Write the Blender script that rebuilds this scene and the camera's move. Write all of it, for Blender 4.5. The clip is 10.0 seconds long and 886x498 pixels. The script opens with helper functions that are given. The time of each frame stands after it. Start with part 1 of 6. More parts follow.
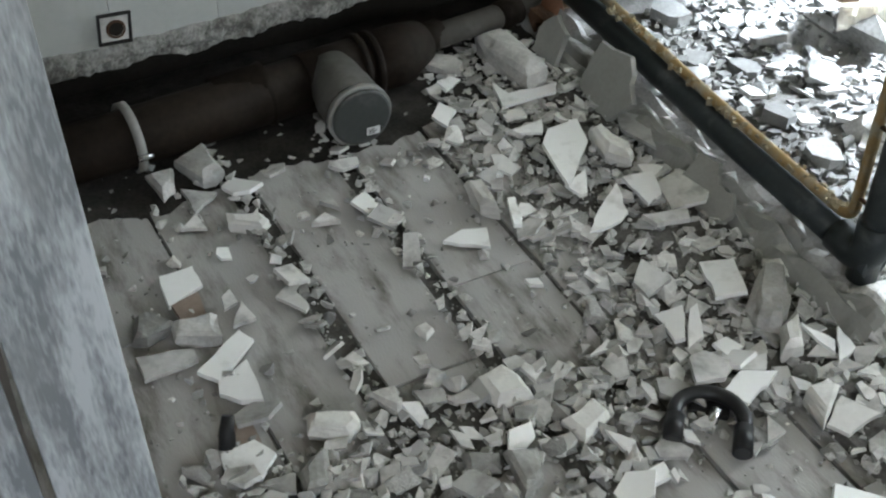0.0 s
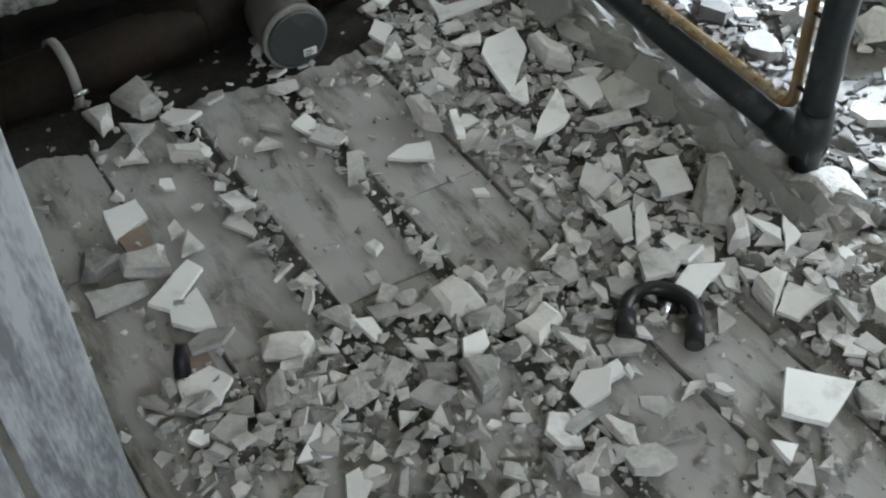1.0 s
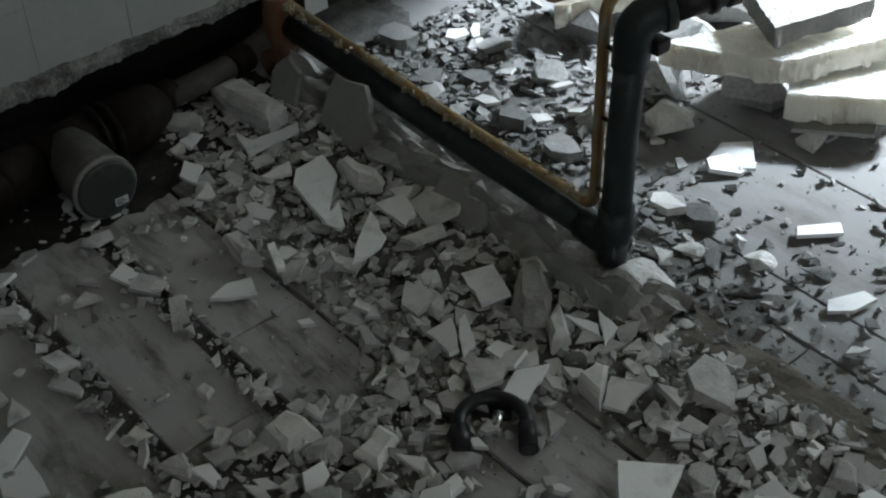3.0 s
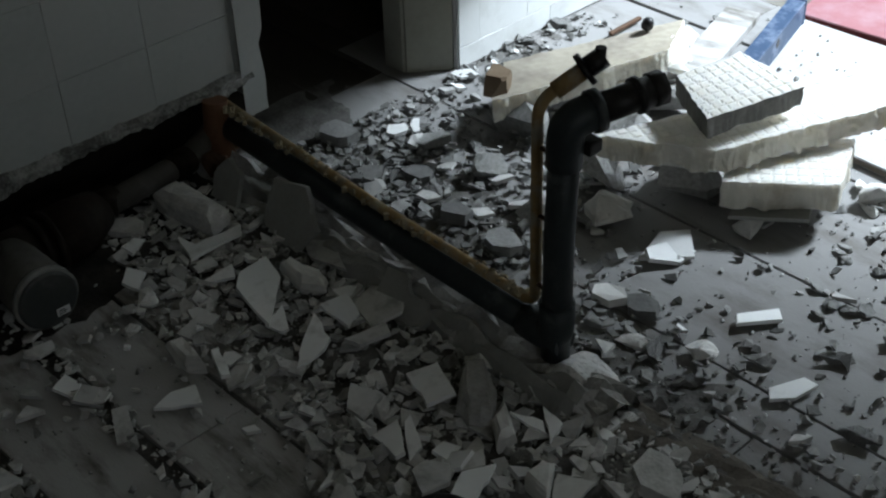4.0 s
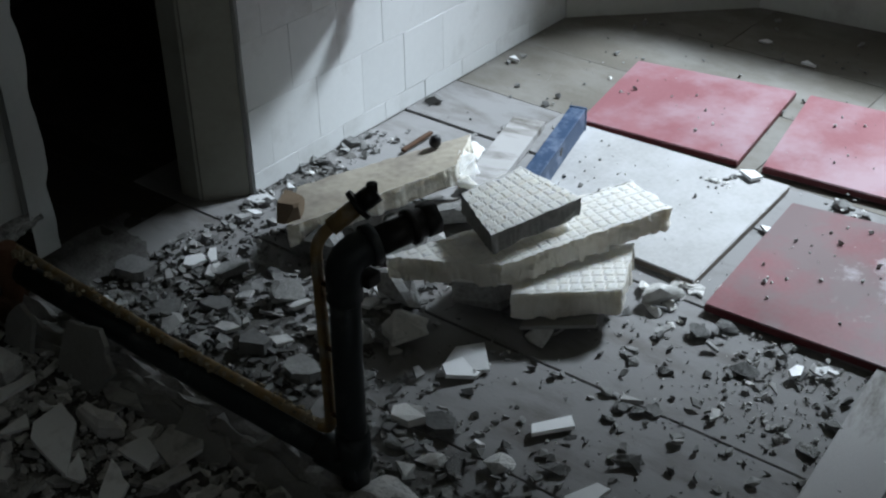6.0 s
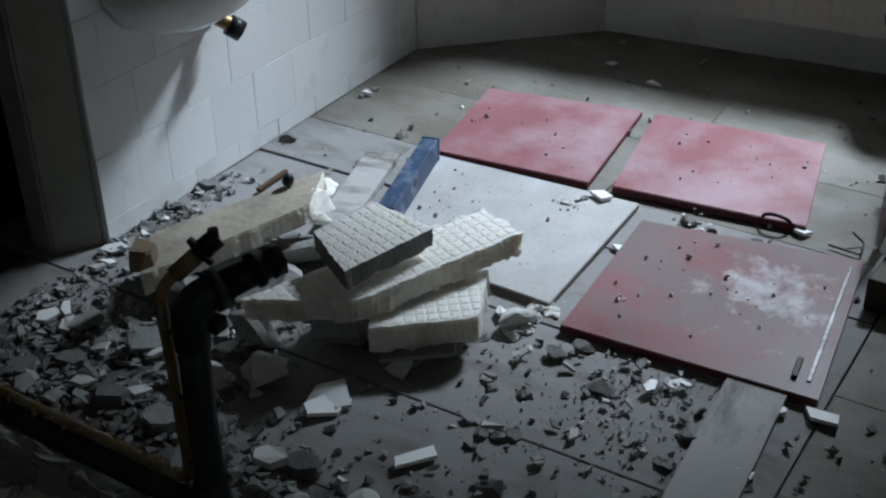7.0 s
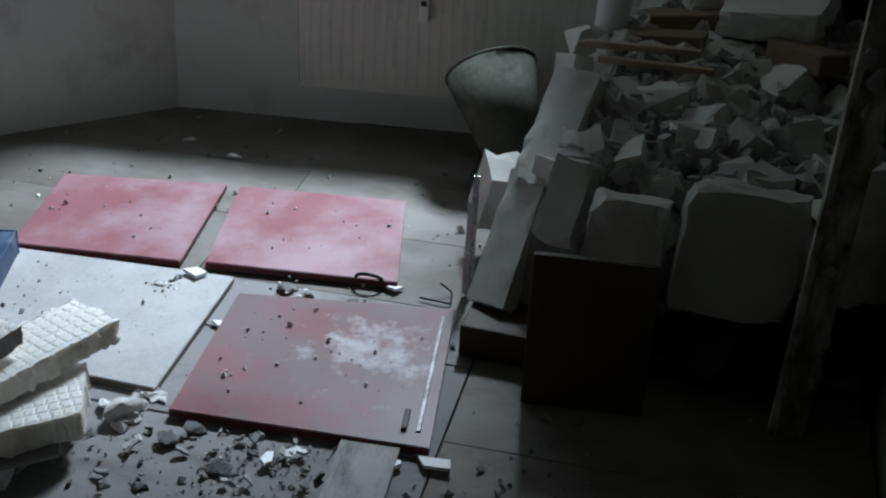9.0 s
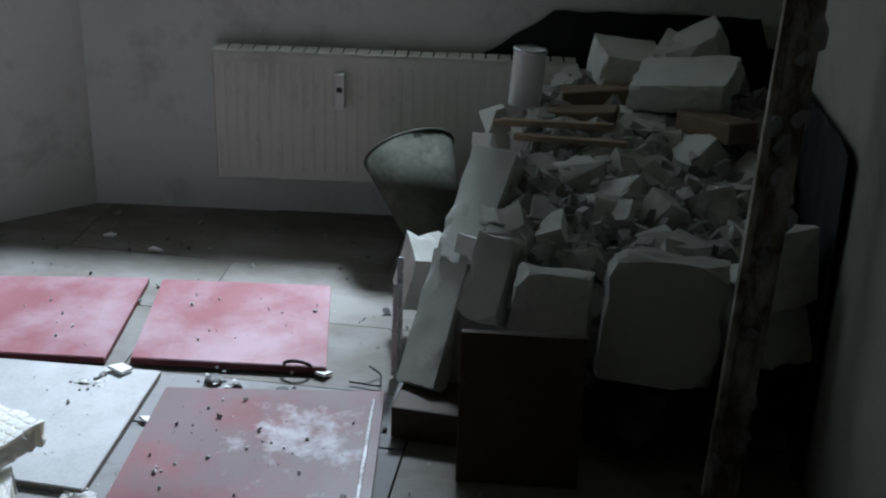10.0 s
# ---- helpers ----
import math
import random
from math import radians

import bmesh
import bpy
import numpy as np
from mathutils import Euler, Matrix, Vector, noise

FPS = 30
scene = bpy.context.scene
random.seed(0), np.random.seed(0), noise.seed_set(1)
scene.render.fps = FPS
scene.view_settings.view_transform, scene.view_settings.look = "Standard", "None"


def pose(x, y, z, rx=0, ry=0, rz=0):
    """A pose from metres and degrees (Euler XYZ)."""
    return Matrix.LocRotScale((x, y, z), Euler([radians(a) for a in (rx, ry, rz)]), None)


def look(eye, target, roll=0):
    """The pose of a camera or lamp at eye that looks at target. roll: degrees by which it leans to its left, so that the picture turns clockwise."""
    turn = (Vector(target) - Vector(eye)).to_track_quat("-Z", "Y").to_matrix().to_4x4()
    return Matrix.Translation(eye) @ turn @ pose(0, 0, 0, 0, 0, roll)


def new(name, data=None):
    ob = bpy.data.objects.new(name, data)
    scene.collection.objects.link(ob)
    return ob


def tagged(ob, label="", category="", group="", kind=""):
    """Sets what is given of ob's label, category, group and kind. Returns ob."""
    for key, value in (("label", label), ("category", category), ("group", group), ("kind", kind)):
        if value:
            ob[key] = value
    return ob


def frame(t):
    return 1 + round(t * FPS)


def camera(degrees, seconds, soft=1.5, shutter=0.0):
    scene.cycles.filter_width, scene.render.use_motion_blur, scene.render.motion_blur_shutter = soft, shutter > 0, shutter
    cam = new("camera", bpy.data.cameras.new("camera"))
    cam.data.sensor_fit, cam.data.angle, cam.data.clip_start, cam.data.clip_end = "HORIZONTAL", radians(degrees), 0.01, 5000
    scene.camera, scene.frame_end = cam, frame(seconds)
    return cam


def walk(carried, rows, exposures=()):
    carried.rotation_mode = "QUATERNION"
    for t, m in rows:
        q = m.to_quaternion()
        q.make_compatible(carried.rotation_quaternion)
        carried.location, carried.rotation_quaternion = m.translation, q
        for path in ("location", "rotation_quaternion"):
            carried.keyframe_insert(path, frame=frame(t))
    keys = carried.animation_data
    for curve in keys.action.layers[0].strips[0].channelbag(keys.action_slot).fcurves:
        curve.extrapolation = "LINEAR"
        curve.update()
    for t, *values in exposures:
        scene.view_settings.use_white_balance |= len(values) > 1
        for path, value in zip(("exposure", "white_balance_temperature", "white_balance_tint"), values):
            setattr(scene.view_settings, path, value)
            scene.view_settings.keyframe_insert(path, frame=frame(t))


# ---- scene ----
cam = camera(38.0, 10.0, soft=2.2)
PATH = [
    (0, (-1.352, -1.046, 1.429), (-0.621, 0.283, 0.126), 1.4),
    (0.5, (-1.349, -1.054, 1.416), (-0.606, 0.231, 0.075), 0.6),
    (1, (-1.339, -1.071, 1.408), (-0.592, 0.165, 0.024), -0.9),
    (1.5, (-1.326, -1.087, 1.406), (-0.546, 0.094, -0.007), -2.6),
    (2, (-1.31, -1.094, 1.419), (-0.462, 0.055, 0.019), -3.3),
    (2.5, (-1.311, -1.089, 1.442), (-0.382, 0.065, 0.099), -1.8),
    (3, (-1.307, -1.091, 1.462), (-0.307, 0.084, 0.189), -1.5),
    (4.5, (-1.252, -1.096, 1.528), (-0.105, 0.061, 0.369), -1.8),
    (5, (-1.236, -1.109, 1.544), (-0.025, 0.013, 0.416), -1.5),
    (6.5, (-1.191, -1.188, 1.601), (0.183, -0.192, 0.541), -1.1),
    (7, (-1.175, -1.214, 1.605), (0.266, -0.302, 0.56), -1.3),
    (7.5, (-1.162, -1.218, 1.61), (0.374, -0.458, 0.579), -0.6),
    (8, (-1.165, -1.195, 1.602), (0.447, -0.576, 0.592), -0.1),
    (8.5, (-1.166, -1.194, 1.602), (0.5, -0.7, 0.612), 0.6),
    (9, (-1.175, -1.193, 1.606), (0.554, -0.843, 0.665), 3.0),
    (9.5, (-1.184, -1.192, 1.611), (0.585, -0.913, 0.722), 2.6),
    (10, (-1.188, -1.193, 1.612), (0.617, -0.944, 0.788), 1.7),
]

EXPO = [(0.0, 3.1, 6300, 6), (1.5, 2.8, 6250, 6), (2.0, 2.6, 6250, 5), (2.5, 2.2, 6250, 4), (3.0, 1.25, 6300, 4), (4.5, -0.05, 6250, 4), (6.5, -0.97, 6150, 5), (7.5, -1.25, 6050, 5), (8.5, -1.15, 6000, 5), (10.0, -0.78, 5850, 5)]
walk(cam, [(t, look(eye, target, roll)) for t, eye, target, roll in PATH], EXPO)
WINDOW_W, WINDOW_SKY_W, HALL_W, SKY = 1100.0, 6.6, 5.2, 0.10

# ---- world and light ----
world = bpy.data.worlds.new("world")
scene.world = world
world.use_nodes = True
wn = world.node_tree.nodes
sky = wn.new("ShaderNodeTexSky")
sky.sky_type = 'NISHITA'
sky.sun_disc = False
sky.sun_elevation, sky.sun_rotation = radians(50), radians(90)
wn["Background"].inputs[1].default_value = SKY
world.node_tree.links.new(sky.outputs[0], wn["Background"].inputs[0])


def area_lamp(name, m, sx, sy, watts, colour, spread=180):
    d = bpy.data.lights.new(name, 'AREA')
    d.shape, d.size, d.size_y, d.energy, d.color = 'RECTANGLE', sx, sy, watts, colour
    d.spread = radians(spread)
    ob = new(name, d)
    ob.matrix_world = m
    return ob


# a patch of bright sky high over the roofs, seen only through the window
area_lamp("window_daylight", look((4.55, -0.80, 3.85), (1.45, 0.10, 0.0)), 0.9, 0.60, WINDOW_W, (0.82, 0.89, 1.0))
# the open sky that fills the window's opening
area_lamp("window_sky", look((2.72, -0.18, 1.30), (0.2, -0.18, 0.2)), 1.10, 1.10, WINDOW_SKY_W, (0.94, 0.99, 0.97))
# added fill from behind the viewer, at an opening that is assumed
area_lamp("hall_fill", look((-1.5, -3.06, 1.75), (-1.35, -1.0, 1.0)), 0.9, 0.75, HALL_W, (1.0, 0.99, 0.98))


# ---- materials ----
def material(name, colour, colour2, rough=0.8, scale=8.0, fine=90.0, bump=0.15, metal=0.0, contrast=0.5,
             dust=0.0, dust_colour=(0.42, 0.41, 0.39), stretch=(1, 1, 1), island=0.0, dust_scale=5.0, spec=0.3, residue=None, sss=0.0):
    """Two scales of variation, an optional layer of dust, bump, and a difference between pieces."""
    m = bpy.data.materials.new(name)
    m.use_nodes = True
    t = m.node_tree
    n, link = t.nodes, t.links.new
    bsdf = n["Principled BSDF"]
    bsdf.inputs["Metallic"].default_value = metal
    bsdf.inputs["Specular IOR Level"].default_value = spec
    if sss > 0:
        bsdf.inputs["Subsurface Weight"].default_value = sss
        bsdf.inputs["Subsurface Radius"].default_value = (1.0, 0.95, 0.85)
        bsdf.inputs["Subsurface Scale"].default_value = 0.03
    co = n.new("ShaderNodeTexCoord")
    mp = n.new("ShaderNodeMapping")
    mp.inputs["Scale"].default_value = stretch
    info = n.new("ShaderNodeObjectInfo")
    shift = n.new("ShaderNodeVectorMath")
    shift.operation = 'SCALE'
    comb = n.new("ShaderNodeCombineXYZ")
    for i in range(3):
        link(info.outputs["Random"], comb.inputs[i])
    shift.inputs[3].default_value = 37.0
    link(comb.outputs[0], shift.inputs[0])
    add = n.new("ShaderNodeVectorMath")
    link(co.outputs["Object"], mp.inputs[0])
    link(mp.outputs[0], add.inputs[0])
    link(shift.outputs[0], add.inputs[1])
    big = n.new("ShaderNodeTexNoise")
    big.inputs["Scale"].default_value, big.inputs["Detail"].default_value = scale, 6
    small = n.new("ShaderNodeTexNoise")
    small.inputs["Scale"].default_value, small.inputs["Detail"].default_value = fine, 4
    link(add.outputs[0], big.inputs[0])
    link(add.outputs[0], small.inputs[0])
    ramp = n.new("ShaderNodeMapRange")
    ramp.inputs[1].default_value, ramp.inputs[2].default_value = 0.5 - 0.25 / max(contrast, .05) * 0.5, 0.5 + 0.25 / max(contrast, .05) * 0.5
    mixf = n.new("ShaderNodeMath")
    mixf.operation = 'MULTIPLY_ADD'
    mixf.inputs[1].default_value = 0.35
    link(small.outputs[0], mixf.inputs[0])
    sc = n.new("ShaderNodeMath")
    sc.operation = 'MULTIPLY'
    sc.inputs[1].default_value = 0.65
    link(big.outputs[0], sc.inputs[0])
    link(sc.outputs[0], mixf.inputs[2])
    link(mixf.outputs[0], ramp.inputs[0])
    mix = n.new("ShaderNodeMix")
    mix.data_type = 'RGBA'
    mix.inputs[6].default_value = (*colour, 1)
    mix.inputs[7].default_value = (*colour2, 1)
    link(ramp.outputs[0], mix.inputs[0])
    out = mix.outputs[2]
    if dust > 0:
        dn = n.new("ShaderNodeTexNoise")
        dn.inputs["Scale"].default_value, dn.inputs["Detail"].default_value, dn.inputs["Roughness"].default_value = dust_scale, 8, 0.65
        link(co.outputs["Object"] if stretch == (1, 1, 1) else add.outputs[0], dn.inputs[0])
        link(add.outputs[0], dn.inputs[0])
        dr = n.new("ShaderNodeMapRange")
        dr.inputs[1].default_value, dr.inputs[2].default_value = 0.62 - 0.3 * dust, 0.80 - 0.3 * dust
        link(dn.outputs[0], dr.inputs[0])
        dm = n.new("ShaderNodeMix")
        dm.data_type = 'RGBA'
        dm.inputs[7].default_value = (*dust_colour, 1)
        link(out, dm.inputs[6])
        link(dr.outputs[0], dm.inputs[0])
        out = dm.outputs[2]
    if residue:
        # flaking white paint in one patch: (x, y, radius) in the piece's own metres
        sub = n.new("ShaderNodeVectorMath")
        sub.operation = 'DISTANCE'
        sub.inputs[1].default_value = (residue[0], residue[1], 0.02)
        link(co.outputs["Object"], sub.inputs[0])
        fall = n.new("ShaderNodeMapRange")
        fall.inputs[1].default_value, fall.inputs[2].default_value = residue[2], 0.0
        fall.inputs[3].default_value, fall.inputs[4].default_value = -0.22, 0.13
        link(sub.outputs["Value"], fall.inputs[0])
        rn = n.new("ShaderNodeTexNoise")
        rn.inputs["Scale"].default_value, rn.inputs["Detail"].default_value, rn.inputs["Roughness"].default_value = 17, 7, 0.62
        link(co.outputs["Object"], rn.inputs[0])
        sm2 = n.new("ShaderNodeMath")
        link(rn.outputs[0], sm2.inputs[0])
        link(fall.outputs[0], sm2.inputs[1])
        cut = n.new("ShaderNodeMapRange")
        cut.inputs[1].default_value, cut.inputs[2].default_value = 0.50, 0.72
        link(sm2.outputs[0], cut.inputs[0])
        rm = n.new("ShaderNodeMix")
        rm.data_type = 'RGBA'
        rm.inputs[7].default_value = (0.40, 0.375, 0.385, 1)
        link(out, rm.inputs[6])
        link(cut.outputs[0], rm.inputs[0])
        out = rm.outputs[2]
    if island > 0:
        geo = n.new("ShaderNodeNewGeometry")
        sm = n.new("ShaderNodeMath")
        sm.operation = 'ADD'
        link(geo.outputs["Random Per Island"], sm.inputs[0])
        link(info.outputs["Random"], sm.inputs[1])
        fr = n.new("ShaderNodeMath")
        fr.operation = 'FRACT'
        link(sm.outputs[0], fr.inputs[0])
        vr = n.new("ShaderNodeMapRange")
        vr.inputs[3].default_value, vr.inputs[4].default_value = 1 - island, 1 + island * 0.5
        link(fr.outputs[0], vr.inputs[0])
        hs = n.new("ShaderNodeHueSaturation")
        link(vr.outputs[0], hs.inputs["Value"])
        link(out, hs.inputs["Color"])
        out = hs.outputs[0]
    link(out, bsdf.inputs["Base Color"])
    rr = n.new("ShaderNodeMapRange")
    rr.inputs[3].default_value, rr.inputs[4].default_value = max(rough - 0.12, 0.03), min(rough + 0.12, 1)
    link(big.outputs[0], rr.inputs[0])
    link(rr.outputs[0], bsdf.inputs["Roughness"])
    b = n.new("ShaderNodeBump")
    b.inputs["Strength"].default_value, b.inputs["Distance"].default_value = bump, 0.004
    link(mixf.outputs[0], b.inputs["Height"])
    link(b.outputs[0], bsdf.inputs["Normal"])
    return m


M_PLANK_NEAR = material("dusty_floorboard", (0.11, 0.10, 0.088), (0.21, 0.20, 0.182), 0.85, 9, 110, 0.45, stretch=(3, 0.8, 1), contrast=1.1,
                        dust=0.92, dust_colour=(0.365, 0.355, 0.345), island=0.06, dust_scale=5.5)
M_PLANK_FAR = material("pale_floorboard", (0.12, 0.11, 0.10), (0.20, 0.19, 0.18), 0.85, 7, 120, 0.3, stretch=(2.5, 0.9, 1),
                       dust=0.95, dust_colour=(0.235, 0.23, 0.225), island=0.06, dust_scale=4.5)
M_PLANK_BARE = material("bare_dark_floor_paint", (0.105, 0.095, 0.075), (0.17, 0.155, 0.13), 0.7, 5, 110, 0.12, stretch=(1.6, 0.9, 1), dust=0.6, dust_colour=(0.20, 0.19, 0.17), island=0.03, dust_scale=3.0)
# board colour taken nearly to black for the shade past the doorway
M_PLANK_SHADE = material("shade_toned_passage_board", (0.035, 0.03, 0.025), (0.07, 0.062, 0.052), 0.85, 6, 110, 0.2, stretch=(2.5, 0.9, 1))
M_STRIP = material("scratched_metal_edge", (0.06, 0.05, 0.05), (0.38, 0.38, 0.375), 0.4, 22, 140, 0.3, metal=0.3, contrast=0.7)
M_CRUST = material("yellow_grey_crust", (0.20, 0.16, 0.09), (0.36, 0.31, 0.22), 0.9, 30, 150, 0.6, island=0.3)
# dirt colour lowered to black, with the shade under the drain in it
M_DIRT_SHADE = material("shade_black_dirt", (0.007, 0.006, 0.005), (0.034, 0.030, 0.026), 0.95, 18, 140, 1.0, contrast=0.8)
M_ORANGE = material("orange_rusty_pipe", (0.085, 0.038, 0.020), (0.16, 0.08, 0.043), 0.8, 18, 120, 0.5)
# brown kept dark to cut bounced light and blacken the gap by the jamb
M_HALL = material("low_bounce_brown_plaster", (0.13, 0.115, 0.10), (0.19, 0.17, 0.15), 0.9, 4, 60, 0.2)
M_POST = material("dusty_rusted_post", (0.10, 0.08, 0.06), (0.24, 0.21, 0.17), 0.85, 14, 120, 0.6, stretch=(2.5, 2.5, 1), contrast=1.0, dust=0.62, dust_colour=(0.44, 0.41, 0.36), dust_scale=7)
M_BLACK = material("black_plastic", (0.010, 0.010, 0.011), (0.022, 0.022, 0.023), 0.4, 18, 90, 0.1)
M_SUBFLOOR = material("dirt_under_boards", (0.05, 0.045, 0.04), (0.11, 0.10, 0.09), 0.95, 14, 120, 0.5)
M_DUST = material("fine_rubble_dust", (0.05, 0.046, 0.042), (0.16, 0.155, 0.145), 0.95, 16, 160, 0.9, contrast=0.8)
M_TRACE = material("brown_mortar_trace", (0.05, 0.042, 0.034), (0.13, 0.115, 0.095), 0.95, 16, 160, 0.9, contrast=0.8)
M_WALL_PAINT = material("old_white_wall_paint", (0.60, 0.605, 0.555), (0.70, 0.705, 0.66), 0.7, 3, 60, 0.12, dust=0.25, dust_colour=(0.45, 0.44, 0.41))
# a darkened wall colour in place of dim light on side wall and jamb
M_WALL_SHADE = material("shade_toned_wall_plaster", (0.27, 0.265, 0.225), (0.35, 0.345, 0.30), 0.9, 3, 60, 0.2, dust=0.3, dust_colour=(0.24, 0.235, 0.20))
M_TILE_WALL = material("white_painted_wall_tile", (0.66, 0.67, 0.66), (0.74, 0.75, 0.74), 0.38, 3, 70, 0.08, dust=0.2, dust_colour=(0.55, 0.55, 0.53), island=0.05)
M_TILE_WALL_OLD = material("dusty_grey_wall_tile", (0.33, 0.34, 0.32), (0.43, 0.44, 0.42), 0.5, 4, 70, 0.1, dust=0.5, dust_colour=(0.40, 0.40, 0.38), island=0.06)
M_GROUT = material("grey_grout", (0.58, 0.58, 0.56), (0.66, 0.66, 0.64), 0.9, 12, 120, 0.3)
M_MORTAR = material("broken_mortar", (0.24, 0.235, 0.22), (0.42, 0.41, 0.39), 0.95, 20, 150, 1.0, contrast=0.9)
M_MORTAR_DARK = material("sooty_broken_mortar", (0.09, 0.088, 0.08), (0.26, 0.255, 0.24), 0.95, 26, 160, 1.0, contrast=1.3)
M_PLASTER = material("grey_plaster_lump", (0.30, 0.295, 0.28), (0.50, 0.495, 0.475), 0.95, 18, 140, 0.9, island=0.5, contrast=0.8)
# a darker copy of M_PLASTER for most rubble beyond the kerb
M_PLASTER_GREY = material("darker_grey_plaster_lump", (0.17, 0.168, 0.16), (0.31, 0.308, 0.297), 0.95, 18, 140, 0.9, island=0.5, contrast=0.8)
M_TERRACOTTA = material("brown_tile_back", (0.20, 0.155, 0.125), (0.30, 0.24, 0.20), 0.9, 14, 120, 0.3, dust=0.3, dust_colour=(0.30, 0.28, 0.26))
M_PLASTER_WHITE = material("white_plaster_lump", (0.60, 0.59, 0.56), (0.76, 0.75, 0.72), 0.9, 18, 140, 0.6, island=0.15, dust=0.25, dust_colour=(0.4, 0.39, 0.37))
M_GLAZE = material("white_glazed_tile", (0.76, 0.76, 0.75), (0.84, 0.84, 0.83), 0.35, 5, 80, 0.05, dust=0.2, dust_colour=(0.52, 0.51, 0.49), island=0.12, dust_scale=14)
M_GLAZE_DUSTY = material("dust_covered_tile", (0.46, 0.455, 0.44), (0.64, 0.63, 0.61), 0.75, 8, 90, 0.2, dust=0.5, dust_colour=(0.31, 0.305, 0.29), island=0.35, dust_scale=16)
M_PLATE = material("grey_plaster_plate", (0.22, 0.22, 0.205), (0.33, 0.325, 0.305), 0.9, 10, 120, 0.3, dust=0.3, dust_colour=(0.26, 0.255, 0.24), dust_scale=12)
M_PIPE_OLD = material("dusty_brown_drain_pipe", (0.008, 0.006, 0.0045), (0.022, 0.016, 0.012), 0.65, 9, 80, 0.15, contrast=0.9, dust=0.25, dust_colour=(0.030, 0.026, 0.022), spec=0.08)
M_PIPE_GREY = material("grey_plastic_pipe", (0.055, 0.051, 0.045), (0.09, 0.085, 0.077), 0.6, 8, 80, 0.08, dust=0.4, dust_colour=(0.13, 0.125, 0.115), spec=0.2)
M_RIM = material("pale_dusty_plastic", (0.16, 0.155, 0.145), (0.26, 0.255, 0.24), 0.6, 12, 90, 0.1, dust=0.3, dust_colour=(0.30, 0.295, 0.28))
M_CAP = material("dark_plastic_cap", (0.035, 0.04, 0.038), (0.06, 0.062, 0.06), 0.45, 10, 80, 0.05, dust=0.2, dust_colour=(0.13, 0.13, 0.12))
M_STICKER = material("white_sticker", (0.55, 0.56, 0.56), (0.66, 0.66, 0.66), 0.5, 20, 100, 0.0)
M_INK = material("black_ink", (0.03, 0.03, 0.03), (0.05, 0.05, 0.05), 0.5, 20, 100, 0.0)
M_PIPE_DARK = material("dark_grey_green_pipe", (0.016, 0.020, 0.021), (0.036, 0.043, 0.044), 0.5, 9, 90, 0.2, dust=0.3, dust_colour=(0.11, 0.113, 0.11), dust_scale=9)
M_YELLOW = material("yellow_painted_gas_pipe", (0.23, 0.145, 0.055), (0.38, 0.27, 0.13), 0.6, 22, 140, 0.4, dust=0.55, dust_colour=(0.33, 0.295, 0.225), dust_scale=25)
M_RUST = material("rusty_steel", (0.05, 0.028, 0.018), (0.13, 0.075, 0.045), 0.8, 25, 160, 0.5, metal=0.3)
M_IRON = material("black_iron", (0.018, 0.017, 0.016), (0.045, 0.042, 0.04), 0.5, 18, 120, 0.3, metal=0.6)
M_STEEL = material("shiny_steel", (0.42, 0.42, 0.42), (0.6, 0.6, 0.6), 0.25, 20, 120, 0.1, metal=1.0)
M_FOAM = material("white_foam_board", (0.82, 0.80, 0.74), (0.90, 0.88, 0.83), 0.9, 14, 220, 0.25, dust=0.12, dust_colour=(0.66, 0.62, 0.54), sss=0.6)
M_FOAM_OLD = material("dusty_beige_foam", (0.34, 0.30, 0.235), (0.46, 0.42, 0.345), 0.9, 10, 200, 0.12, dust=0.5, dust_colour=(0.27, 0.24, 0.20), dust_scale=7)
M_FOAM_SIDE = material("broken_foam_side", (0.62, 0.585, 0.50), (0.78, 0.75, 0.67), 0.95, 22, 260, 0.7, dust=0.3, dust_colour=(0.48, 0.43, 0.34), dust_scale=9, sss=0.4)
M_FOAM_DUST = material("dusty_foam_side", (0.16, 0.16, 0.15), (0.30, 0.29, 0.27), 0.95, 14, 160, 0.4)
M_RED = material("red_painted_panel", (0.235, 0.095, 0.105), (0.28, 0.135, 0.148), 0.36, 7, 90, 0.06, contrast=0.6, dust=0.55, dust_colour=(0.34, 0.235, 0.26), dust_scale=3.2)
M_RED_WORN = material("dirty_red_panel", (0.165, 0.066, 0.072), (0.22, 0.105, 0.112), 0.34, 6, 90, 0.08, dust=0.72, dust_colour=(0.160, 0.118, 0.118), dust_scale=5.0, residue=(0.06, -0.10, 0.31))
M_RED_EDGE = material("dark_red_edge", (0.07, 0.009, 0.011), (0.12, 0.018, 0.02), 0.5, 10, 80, 0.1)
# almost black, so that recesses read as shaded
M_RECESS_SHADE = material("recess_shade_black", (0.006, 0.005, 0.004), (0.018, 0.015, 0.012), 0.95, 20, 120, 0.8)
M_BOARD = material("pale_chipboard", (0.33, 0.325, 0.315), (0.46, 0.455, 0.45), 0.4, 5, 90, 0.06, contrast=0.8, dust=0.45, dust_colour=(0.46, 0.46, 0.46), dust_scale=4)
M_BOARD_EDGE = material("raw_chipboard_edge", (0.12, 0.10, 0.08), (0.22, 0.19, 0.16), 0.9, 30, 200, 0.4)
M_BLUE = material("blue_level", (0.018, 0.040, 0.085), (0.032, 0.062, 0.12), 0.5, 14, 90, 0.05, dust=0.45, dust_colour=(0.17, 0.21, 0.29), dust_scale=12)
